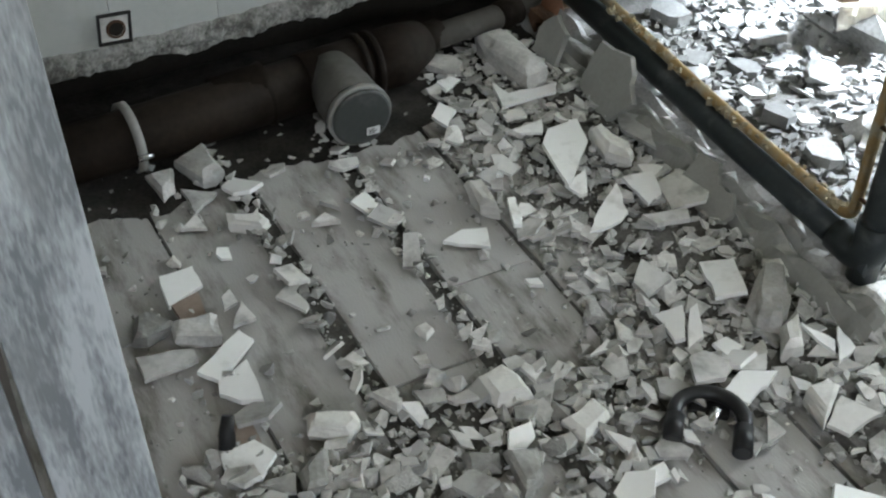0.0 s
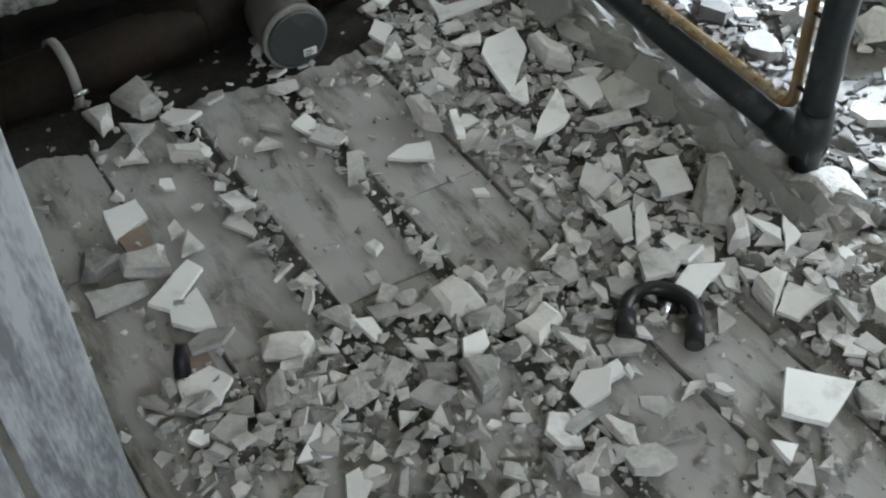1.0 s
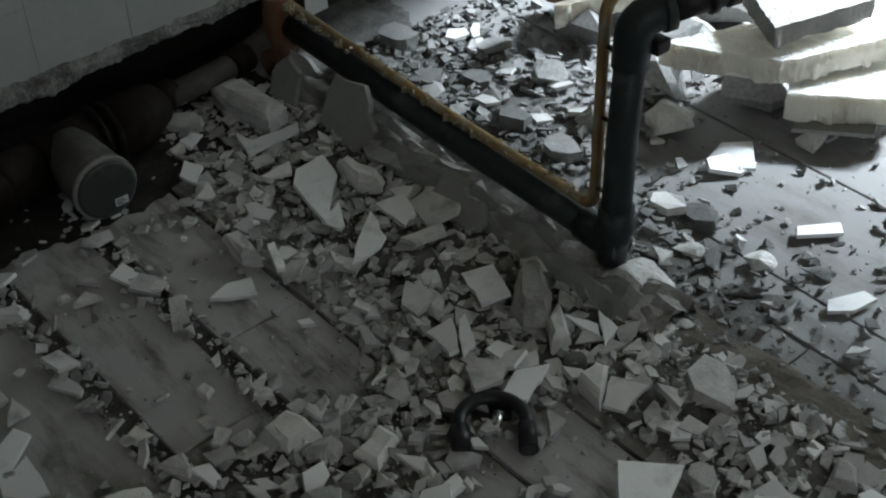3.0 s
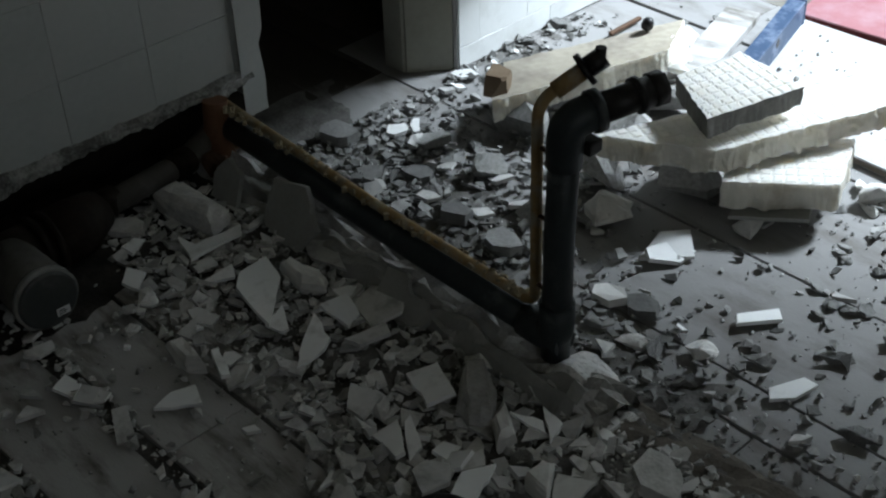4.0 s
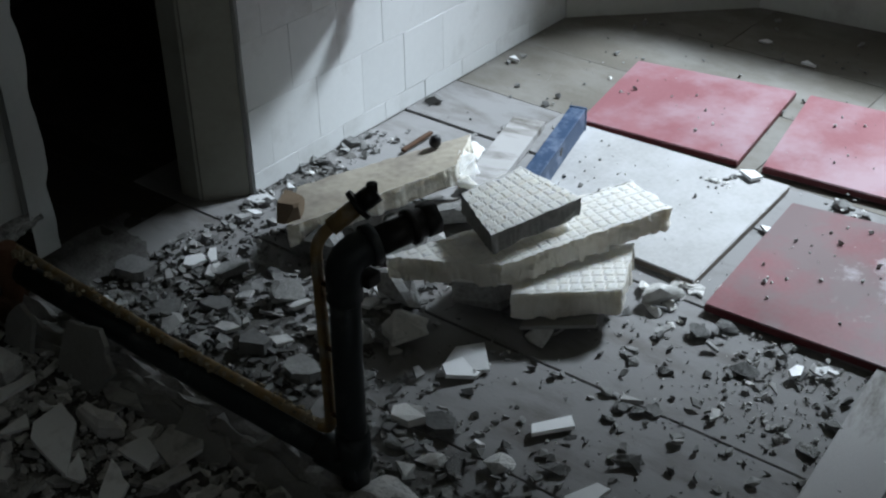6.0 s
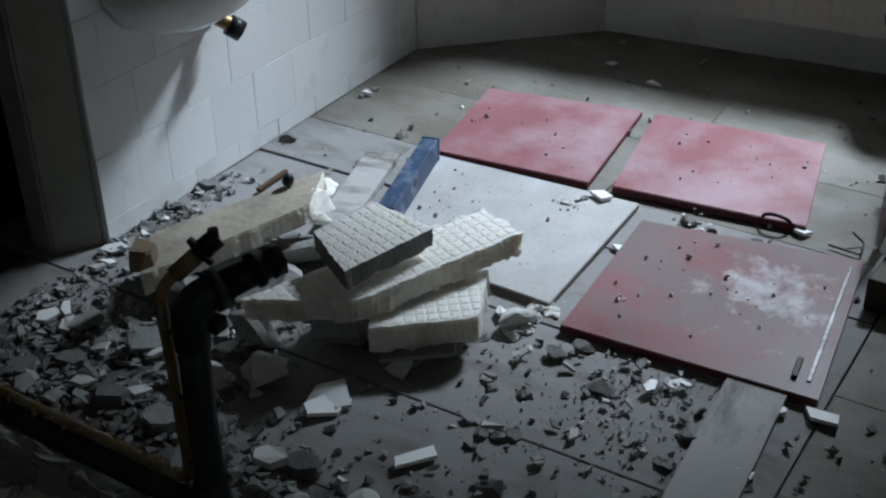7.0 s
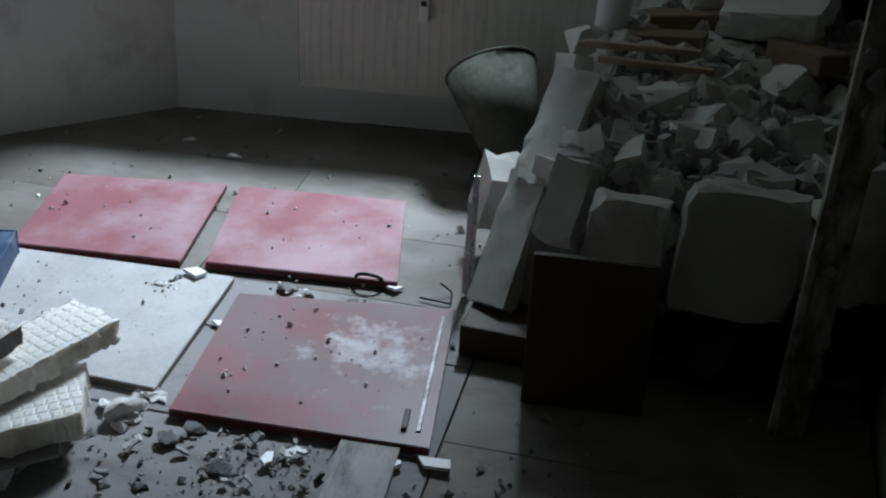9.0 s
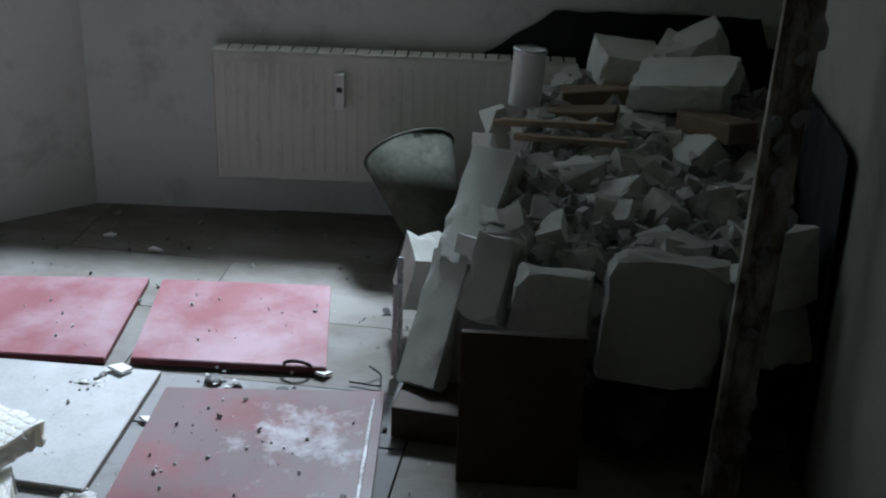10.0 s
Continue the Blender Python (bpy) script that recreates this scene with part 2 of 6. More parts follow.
M_WOOD = material("bare_wood", (0.24, 0.17, 0.11), (0.36, 0.28, 0.19), 0.8, 8, 90, 0.3, stretch=(5, 5, 0.6), dust=0.3, dust_colour=(0.33, 0.30, 0.26))
M_JAMB = material("worn_white_door_jamb", (0.17, 0.18, 0.19), (0.42, 0.44, 0.455), 0.6, 7, 60, 0.25, stretch=(5, 5, 0.9), contrast=1.4, dust=0.45, dust_colour=(0.20, 0.205, 0.21), dust_scale=5)
M_BLOCK = material("aerated_concrete", (0.50, 0.505, 0.455), (0.66, 0.665, 0.605), 0.95, 10, 240, 0.5, island=0.22, dust=0.25, dust_colour=(0.32, 0.315, 0.30))
M_BRICK = material("orange_brick", (0.18, 0.125, 0.08), (0.27, 0.205, 0.14), 0.9, 16, 140, 0.5)
M_DARKPANEL = material("dark_brown_panel", (0.05, 0.036, 0.022), (0.085, 0.062, 0.042), 0.6, 6, 80, 0.1, dust=0.3, dust_colour=(0.10, 0.09, 0.075))
M_FILM = material("black_plastic_film", (0.006, 0.006, 0.007), (0.013, 0.013, 0.014), 0.6, 10, 60, 0.4)
M_RADIATOR = material("cream_radiator_enamel", (0.60, 0.59, 0.52), (0.66, 0.65, 0.58), 0.4, 4, 60, 0.04, dust=0.25, dust_colour=(0.45, 0.44, 0.40))
M_BUCKET = material("grey_green_bucket", (0.040, 0.044, 0.032), (0.085, 0.090, 0.070), 0.85, 7, 70, 0.15, contrast=0.9, dust=0.3, dust_colour=(0.13, 0.13, 0.11), spec=0.1)
M_CERAMIC = material("white_ceramic", (0.68, 0.68, 0.66), (0.74, 0.74, 0.72), 0.2, 5, 60, 0.02)
M_BRASS = material("tarnished_brass", (0.28, 0.20, 0.09), (0.40, 0.30, 0.15), 0.45, 20, 120, 0.2, metal=0.8)
# tone chosen to dim the ambient light and warm the shadows
M_CEILING = material("warm_bounce_ceiling", (0.32, 0.315, 0.235), (0.38, 0.37, 0.285), 0.9, 4, 60, 0.1)
# plaster this dark stands in for the passage's lack of light
M_PASSAGE_SHADE = material("shade_toned_passage_plaster", (0.04, 0.038, 0.035), (0.07, 0.066, 0.06), 0.9, 4, 60, 0.1)


# ---- mesh helpers ----
def mesh_of(bm, mats, smooth=False):
    me = bpy.data.meshes.new("mesh")
    bm.to_mesh(me)
    bm.free()
    for m in mats if isinstance(mats, (list, tuple)) else [mats]:
        me.materials.append(m)
    if smooth:
        for p in me.polygons:
            p.use_smooth = True
    return me


def part(name, bm, mats, parent=None, label="", smooth=False, m=None):
    ob = new(name, mesh_of(bm, mats, smooth))
    if parent is not None:
        ob.parent = parent
    if m is not None:
        ob.matrix_basis = m
    if label:
        ob["label"] = label
    return ob


def thing(name, label, category, m=None, group="", kind=""):
    ob = new(name)
    ob.empty_display_size = 0.05
    if m is not None:
        ob.matrix_basis = m
    return tagged(ob, label, category, group, kind)


def add_box(bm, lo, hi, m=None, bevel=0.0, mat=0):
    r = bmesh.ops.create_cube(bm, size=1)
    vs = r["verts"]
    c = [(a + b) / 2 for a, b in zip(lo, hi)]
    s = [abs(b - a) for a, b in zip(lo, hi)]
    bmesh.ops.transform(bm, verts=vs, matrix=Matrix.Translation(c) @ Matrix.Diagonal((*s, 1)))
    fs = list({f for v in vs for f in v.link_faces})
    for f in fs:
        f.material_index = mat
    if bevel:
        r2 = bmesh.ops.bevel(bm, geom=list({e for f in fs for e in f.edges}), offset=bevel, segments=2, affect='EDGES', profile=0.6)
        vs = list({v for f in r2["faces"] for v in f.verts} | {v for v in vs if v.is_valid})
    if m is not None:
        bmesh.ops.transform(bm, verts=vs, matrix=m)
    return vs


def box(lo, hi, bevel=0.0):
    bm = bmesh.new()
    add_box(bm, lo, hi, bevel=bevel)
    return bm


def add_tube(bm, pts, r, seg=20, caps=True, radii=None, mat=0):
    """A tube along the points; radii gives a radius for each."""
    pts = [Vector(p) for p in pts]
    rings = []
    side = None
    for i, p in enumerate(pts):
        d = (pts[min(i + 1, len(pts) - 1)] - pts[max(i - 1, 0)]).normalized()
        if side is None:
            side = d.orthogonal().normalized()
        side = (side - d * side.dot(d)).normalized()
        up = d.cross(side)
        rr = radii[i] if radii else r
        rings.append([bm.verts.new(p + rr * (math.cos(a) * side + math.sin(a) * up)) for a in (2 * math.pi * k / seg for k in range(seg))])
    for a, b in zip(rings, rings[1:]):
        for k in range(seg):
            f = bm.faces.new((a[k], a[(k + 1) % seg], b[(k + 1) % seg], b[k]))
            f.material_index = mat
            f.smooth = True
    if caps:
        bm.faces.new(rings[0][::-1]).material_index = mat
        bm.faces.new(rings[-1]).material_index = mat
    return bm


def tube(pts, r, seg=20, caps=True, radii=None):
    bm = bmesh.new()
    add_tube(bm, pts, r, seg, caps, radii)
    bmesh.ops.recalc_face_normals(bm, faces=bm.faces)
    return bm


def bend(points, r=0.03, n=6):
    """Rounds the corners of a line of points."""
    pts = [Vector(p) for p in points]
    out = [pts[0]]
    for a, b, c in zip(pts, pts[1:], pts[2:]):
        u, v = (a - b).normalized(), (c - b).normalized()
        p, q = b + u * r, b + v * r
        for i in range(n + 1):
            s = i / n
            out.append(p * (1 - s) ** 2 + b * 2 * s * (1 - s) + q * s * s)
    return out + [pts[-1]]


def ring_profile(profile, seg=28):
    """A turned shape about z from (radius, height) pairs."""
    bm = bmesh.new()
    rows = [[bm.verts.new((r * math.cos(2 * math.pi * k / seg), r * math.sin(2 * math.pi * k / seg), z)) for k in range(seg)] for r, z in profile]
    for a, b in zip(rows, rows[1:]):
        for k in range(seg):
            bm.faces.new((a[k], a[(k + 1) % seg], b[(k + 1) % seg], b[k])).smooth = True
    return bm


def sheet(points, thick, bm=None, warp=0.0, rnd=None):
    """A flat piece with the outline given, lying on z = 0."""
    bm = bm or bmesh.new()
    low = [bm.verts.new((x, y, 0)) for x, y in points]
    top = [bm.verts.new((x * 0.985, y * 0.985, thick + (rnd.uniform(-warp, warp) if rnd else 0))) for x, y in points]
    bm.faces.new(low[::-1])
    bm.faces.new(top)
    n = len(points)
    for i in range(n):
        bm.faces.new((low[i], low[(i + 1) % n], top[(i + 1) % n], top[i]))
    return bm


def ragged(points, rnd, amount=0.035):
    """The outline with two uneven points more along each side."""
    out = []
    for (ax, ay), (bx, by) in zip(points, points[1:] + points[:1]):
        out.append((ax, ay))
        for s in (rnd.uniform(0.2, 0.45), rnd.uniform(0.55, 0.85)):
            k = rnd.uniform(-amount, amount)
            out.append((ax + (bx - ax) * s - (by - ay) * k, ay + (by - ay) * s + (bx - ax) * k))
    return out


def shard_outline(rnd, ratio):
    """A broken tile: few straight sides and sharp corners, length one."""
    n = rnd.choice((3, 4, 4, 5, 5))
    start = rnd.uniform(0, 6.28)
    angles = sorted((start + 2 * math.pi * (k + rnd.uniform(-0.28, 0.28)) / n) % (2 * math.pi) for k in range(n))
    pts = [(math.cos(a) * rnd.uniform(0.42, 0.58), math.sin(a) * rnd.uniform(0.42, 0.58)) for a in angles]
    w = max(x for x, y in pts) - min(x for x, y in pts)
    h = max(y for x, y in pts) - min(y for x, y in pts)
    return [(x / w, y / h * ratio) for x, y in pts]


def lump_mesh(rnd, mats, cuts=1, rough=0.22, flat=0.6):
    """An angular broken lump, about one across, resting on z = 0."""
    bm = bmesh.new()
    for _ in range(14):
        v = Vector((rnd.gauss(0, 1), rnd.gauss(0, 1), rnd.gauss(0, 1))).normalized()
        v *= 0.5 * (1 + rnd.uniform(-rough, rough))
        bm.verts.new((v.x, v.y, v.z * flat))
    hull = bmesh.ops.convex_hull(bm, input=bm.verts)
    loose = [v for v in bm.verts if not v.link_faces]
    bmesh.ops.delete(bm, geom=loose, context='VERTS')
    if cuts:
        bmesh.ops.subdivide_edges(bm, edges=bm.edges, cuts=cuts, use_grid_fill=True)
        seed = rnd.uniform(0, 90)
        for v in bm.verts:
            k = noise.noise(v.co * 5 + Vector((seed, 0, 0)))
            v.co += v.co.normalized() * k * 0.09
    low = min(v.co.z for v in bm.verts)
    for v in bm.verts:
        v.co.z -= low + 0.04
    me = mesh_of(bm, mats)
    return me


def broken_block(rnd, sx, sy, sz, mats, chips=3):
    """A sawn block with chipped edges and one broken end."""
    bm = bmesh.new()
    add_box(bm, (-sx / 2, -sy / 2, 0), (sx / 2, sy / 2, sz))
    small = max(sx, sy, sz) < 0.2
    for _ in range(chips if small else 2):
        # a corner or an edge is knocked off
        way = Vector((rnd.choice((-1, 1)) * rnd.uniform(0.2, 1), rnd.choice((-1, 1)) * rnd.uniform(0.2, 1), rnd.choice((-0.3, 1, 1)) * rnd.uniform(0.2, 1)))
        corner = Vector((math.copysign(sx / 2, way.x), math.copysign(sy / 2, way.y), sz if way.z > 0 else 0))
        way.normalize()
        depth = rnd.uniform(0.10, 0.30) * min(sx, sy, sz) * (1.6 if small else 1.0)
        r = bmesh.ops.bisect_plane(bm, geom=bm.verts[:] + bm.edges[:] + bm.faces[:], plane_co=corner - way * depth, plane_no=way, clear_outer=True)
        bmesh.ops.holes_fill(bm, edges=[e for e in bm.edges if e.is_boundary])
    bmesh.ops.triangulate(bm, faces=bm.faces[:])
    bmesh.ops.subdivide_edges(bm, edges=bm.edges[:], cuts=2 if small else 5, use_grid_fill=True)
    s = rnd.uniform(0, 100)
    for v in bm.verts:
        edge = sum(abs(abs(a) - b / 2) < 1e-4 for a, b in ((v.co.x, sx), (v.co.y, sy), (v.co.z - sz / 2, sz)))
        k = noise.noise(v.co * 16 + Vector((s, 0, 0)))
        k2 = noise.noise(v.co * 30 + Vector((0, s, 0)))
        c = Vector((0, 0, sz / 2))
        v.co += (c - v.co) * (max(0, k) * (0.06, 0.08, 0.22, 0.30)[edge] + 0.04 * k2)
        if v.co.x > sx * 0.3:
            v.co.x += 0.07 * min(sx, 0.14) * noise.noise(Vector((v.co.y * 14, v.co.z * 14, s)))
    return mesh_of(bm, mats)


def boards(parent, x0, x1, y0, y1, mat, rnd, widths, gap, z=0.0, thick=0.024, joints=True):
    """Floorboards along y between x0 and x1."""
    x = x0
    while x < x1 - 0.03:
        w = min(rnd.choice(widths), x1 - x)
        ya = y0
        while ya < y1 - 0.05:
            yb = min(y1, ya + (rnd.uniform(0.7, 1.6) if joints else 9))
            if y1 - yb < 0.25:
                yb = y1
            bm = bmesh.new()
            add_box(bm, (-w / 2, -(yb - ya) / 2, -thick), (w / 2, (yb - ya) / 2, 0), bevel=0.002)
            ob = part("floorboard", bm, mat, parent)
            ob.matrix_basis = pose(x + w / 2, (ya + yb) / 2, z + rnd.uniform(-0.003, 0.0), rnd.uniform(-.1, .1), rnd.uniform(-.6, .6), rnd.uniform(-.15, .15))
            ya = yb + rnd.uniform(0.001, 0.004)
        x += w + rnd.choice(gap)


# ---- the shell of the place ----
bm = box((-2.5, -3.05, -0.12), (2.85, 1.16, -0.032))
add_box(bm, (-0.35, 1.16, -0.12), (1.4, 2.6, -0.032))
floor = tagged(part("floor", bm, M_SUBFLOOR), "dusty wooden floorboards littered with rubble", "floor", kind="structure")

# wall behind the drain pipe, cut away along its foot
bm = bmesh.new()
add_box(bm, (-2.5, 1.006, 0.165), (0.13, 1.25, 2.5))
wall_north = tagged(part("wall_north", bm, M_WALL_PAINT), "dusty white tiled wall, broken away above a drain pipe", "wall", kind="structure")

tagged(part("pipe_chase", box((-2.5, 1.13, -0.03), (0.13, 1.25, 0.163)), M_RECESS_SHADE), "chase cut into the foot of the wall, coloured black for shade", "wall", kind="structure")

bm = bmesh.new()
add_box(bm, (0.655, 0.906, -0.03), (2.24, 1.16, 2.5))
wall_tiled = tagged(part("wall_tiled", bm, M_GROUT), "white painted tiled wall beside a dark doorway", "wall", kind="structure")
bm = bmesh.new()
add_box(bm, (0.13, 1.0, 1.98), (0.655, 1.16, 2.5))
tagged(part("door_lintel", bm, M_WALL_PAINT), "plastered lintel over the dark doorway", "wall", kind="structure")
bm = bmesh.new()
low, top = [[bm.verts.new((x, y, z)) for x, y in ((0.653, 0.912), (0.553, 0.985), (0.553, 1.06), (0.653, 1.06))] for z in (-0.03, 1.978)]
bm.faces.new(low)
bm.faces.new(top[::-1])
for i in range(4):
    bm.faces.new((low[i], low[(i + 1) % 4], top[(i + 1) % 4], top[i]))
bmesh.ops.recalc_face_normals(bm, faces=bm.faces)
bmesh.ops.bevel(bm, geom=bm.edges[:], offset=0.006, segments=2, affect='EDGES')
tagged(part("door_jamb", bm, M_WALL_SHADE), "grey plastered jamb of a dark doorway, darkened for shade", "door jamb", kind="structure")

# passage behind the doorway, its shade put into the wall colour
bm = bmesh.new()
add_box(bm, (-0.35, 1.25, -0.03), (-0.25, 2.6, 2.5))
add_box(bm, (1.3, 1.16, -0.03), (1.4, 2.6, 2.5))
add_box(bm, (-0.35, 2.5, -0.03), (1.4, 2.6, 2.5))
tagged(part("wall_passage", bm, M_PASSAGE_SHADE), "plaster walls of the passage, coloured near black for shade", "wall", kind="structure")


def wall_between(name, p, q, thick, holes, label, mat, height=2.5):
    """A wall from p to q, its face on the room's side; holes are (from, to, bottom, top) along it."""
    p, q = Vector((*p, 0)), Vector((*q, 0))
    d = q - p
    length = d.length
    m = Matrix.Translation(p) @ Matrix.Rotation(math.atan2(d.y, d.x), 4, 'Z')
    bm = bmesh.new()
    cuts = sorted({0.0, length, *[v for h in holes for v in h[:2]]})
    for a, b in zip(cuts, cuts[1:]):
        spans = [(-0.03, height)]
        for h in holes:
            if h[0] <= a + 1e-6 and b <= h[1] + 1e-6:
                spans = [(-0.03, h[2]), (h[3], height)]
        for lo, hi in spans:
            add_box(bm, (a, 0, lo), (b, thick, hi), m)
    return tagged(part(name, bm, mat), label, "wall", kind="structure"), m


wall_between("wall_corner", (2.04, 0.90), (2.48, 0.45), 0.25, [], "white painted slanting corner wall", M_WALL_PAINT)
# the outer wall holds a window above the radiator
wall_east, EAST = wall_between("wall_east", (2.48, 0.45), (2.70, -1.82), 0.16, [(0.06, 1.20, 0.735, 2.10)], "white painted wall behind a radiator", M_WALL_PAINT)
wall_between("wall_south", (2.75, -1.67), (-0.15, -1.67), 0.15, [], "grey plastered side wall, its colour darkened for shade", M_WALL_SHADE)
# unseen walls close the hall; the opening lets the fill lamp in
wall_between("wall_hall_south", (-0.15, -3.0), (-2.5, -3.0), 0.1, [(0.85, 1.85, 0.95, 2.15)], "unseen brown wall behind the viewer, dark to limit bounce", M_HALL)
# set to keep the hall fill off the floor before the heap
wall_between("wall_hall_east", (-0.15, -1.82), (-0.15, -3.0), 0.1, [], "unseen brown wall behind the viewer, dark to limit bounce", M_HALL)
wall_between("wall_west", (-2.45, -3.0), (-2.45, -0.2), 0.1, [], "unseen brown wall behind the viewer, dark to limit bounce", M_HALL)
# dark plaster here stands in for the black gap left of the jamb
bm = box((-2.5, -0.20, -0.03), (-1.31, 1.0, 2.5))
tagged(part("wall_partition", bm, M_HALL), "brown wall stub ending in a door jamb, darkened for shade", "wall", kind="structure")
# closes the room out of view and shapes the bounced light
bm = box((-2.6, -3.15, 2.5), (2.80, 2.65, 2.6))
tagged(part("ceiling", bm, M_CEILING), "unseen plaster ceiling, dim and warm to tint bounced light", "ceiling", kind="structure")

# door jamb close to the viewer
jamb = thing("jamb_lining", "worn white painted wooden door jamb with streaks", "door jamb", pose(-1.191, -0.235, 0, 0, -2.6, 0), kind="structure")
part("board", box((-0.088, -0.022, -0.03), (0.0, 0.0, 2.2), 0.003), M_JAMB, jamb)
part("edge_strip", box((-0.130, -0.034, -0.03), (-0.098, 0.0, 2.2), 0.003), M_JAMB, jamb, "worn painted edge strip")
part("return_board", box((-0.016, 0.002, -0.03), (0.0, 0.10, 2.2), 0.003), M_WOOD, jamb)

# ---- drain, pipes and kerb ----
drain = thing("drain_pipe", "dusty brown plastic drain pipe with a capped branch", "pipe", pose(0, 0, 0))
Y_P, Z_P = 0.885, 0.062
part("pipe", tube([(-1.30, Y_P - 0.03, Z_P), (-0.95, Y_P - 0.012, Z_P), (-0.46, Y_P + 0.02, Z_P)], 0.054, 28), M_PIPE_OLD, drain)
for x, r in ((-1.12, 0.0600), (-0.72, 0.0590)):
    part("collar", tube([(x - 0.055, Y_P + (x + .9) * 0.07, Z_P), (x + 0.035, Y_P + (x + .9) * 0.07, Z_P), (x + 0.045, Y_P + (x + .9) * 0.07, Z_P)], r, 28, radii=[r - .004, r, r + .004]), M_PIPE_OLD, drain)
bm = ring_profile([(0.060, -0.008), (0.066, -0.008), (0.066, 0.008), (0.060, 0.008)])
clamp = part("clamp", bm, M_RIM, drain, "grey pipe clamp", m=pose(-0.945, Y_P - 0.012, Z_P, 0, 90, 4))
part("bolt", tube([(0.0, -0.070, -0.012), (0.0, -0.070, 0.016)], 0.006, 8), M_STEEL, clamp)
branch = part("branch", tube([(-0.545, Y_P, Z_P + .01), (-0.548, 0.83, Z_P + 0.012), (-0.550, 0.812, Z_P + 0.012), (-0.552, 0.735, Z_P + 0.012)], 0.055, 32,
                             radii=[0.053, 0.055, 0.058, 0.0605]), M_PIPE_GREY, drain, "grey dusty branch socket")
part("rim", tube([(-0.552, 0.747, Z_P + 0.012), (-0.552, 0.7335, Z_P + 0.012)], 0.063, 32), M_RIM, branch, "pale dusty socket rim")
cap = part("cap", tube([(0, 0, 0), (0, -0.006, 0), (0, -0.007, 0)], 0.05, 32, radii=[0.0575, 0.0575, 0.052]), M_CAP, branch, "dark plastic end cap", m=pose(-0.552, 0.7325, Z_P + 0.012, 0, 0, -1.5))
bm = box((0.008, -0.0085, -0.040), (0.034, -0.0075, -0.024))
st = part("sticker", bm, M_STICKER, drain, "small white printed sticker", m=pose(-0.552, 0.7325, Z_P + 0.012, 0, 0, -1.5))
bm = bmesh.new()
for i in range(3):
    add_box(bm, (0.011, -0.0092, -0.037 + i * 0.004), (0.024 + 0.004 * (i % 2), -0.0086, -0.0352 + i * 0.004))
part("print", bm, M_INK, st)
part("tee_ring", tube([(-0.60, Y_P + .01, Z_P), (-0.485, Y_P + .016, Z_P)], 0.0595, 28), M_PIPE_OLD, drain)
for x in (-0.478, -0.452):
    part("seal_ring", tube([(x - .006, Y_P + 0.018, Z_P), (x + .006, Y_P + 0.018, Z_P)], 0.066, 28), M_PIPE_OLD, drain)
part("reducer", tube([(-0.45, Y_P + .02, Z_P), (-0.39, Y_P + .025, Z_P), (-0.33, Y_P + 0.05, Z_P), (-0.32, Y_P + 0.055, Z_P)], 0.05, 28, radii=[0.06, 0.062, 0.045, 0.028]), M_PIPE_OLD, drain)
part("thin_pipe", tube([(-0.35, Y_P + .045, Z_P), (-0.10, 0.955, Z_P), (0.02, 0.985, Z_P + .03)], 0.0255, 20), M_PIPE_GREY, drain, "thin grey drain pipe")
for x, y in ((-0.30, 0.938), (-0.11, 0.952)):
    part("collar", tube([(x - .03, y - .006, Z_P), (x + .02, y + .008, Z_P)], 0.031, 20), M_PIPE_OLD, drain)

# square drain inlet on the wall
inlet = thing("wall_outlet", "small square metal outlet with a dark round hole", "outlet", pose(-0.913, 0.998, 0.213, 0, 4, 0))
bm = bmesh.new()
for lo, hi in (((-0.031, -0.006, 0.026), (0.031, 0, 0.031)), ((-0.031, -0.006, -0.031), (0.031, 0, -0.026)), ((-0.031, -0.006, -0.026), (-0.026, 0, 0.026)), ((0.026, -0.006, -0.026), (0.031, 0, 0.026))):
    add_box(bm, lo, hi, bevel=0.0015)
part("frame", bm, M_IRON, inlet)
part("plate", box((-0.024, -0.003, -0.024), (0.024, 0, 0.024)), M_GLAZE_DUSTY, inlet)
# a flat disc in the recess shade colour reads as the hole
part("hole", tube([(0.002, -0.0055, 0), (0.002, -0.002, 0)], 0.014, 20), M_RECESS_SHADE, inlet)
part("hole_ring", ring_profile([(0.014, -0.003), (0.018, -0.002), (0.018, 0.003), (0.014, 0.003)], 20), M_RUST, inlet, m=pose(0.002, -0.004, 0, 90, 0, 0))

rnd = random.Random(5)


def rough_strip(points, height, depth, seed, step=0.022):
    """An uneven ridge of broken mortar along a line of points on the ground."""
    bm = bmesh.new()
    pts = [Vector(p) for p in points]
    rows = []
    for a, b in zip(pts, pts[1:]):
        n = max(2, int((b - a).length / step))
        d = (b - a).normalized()
        side = Vector((-d.y, d.x, 0))
        for i in range(n + (b is pts[-1])):
            p = a + (b - a) * i / n
            row = []
            for k in range(9):
                s = k / 8 * 2 - 1
                h = height * (1 - s ** 4) * (0.75 + 0.7 * noise.noise(Vector((p.x * 14 + seed, p.y * 14, s * 2.5))))
                w = depth * (s + 0.30 * noise.noise(Vector((p.x * 17 + k, p.y * 17, seed))))
                row.append(bm.verts.new(p + side * w + Vector((0, 0, h))))
            rows.append(row)
    for a, b in zip(rows, rows[1:]):
        for k in range(8):
            bm.faces.new((a[k], a[k + 1], b[k + 1], b[k]))
    bmesh.ops.recalc_face_normals(bm, faces=bm.faces)
    return bm


# broken edge under the tiles of the wall
bm = bmesh.new()
rows = []
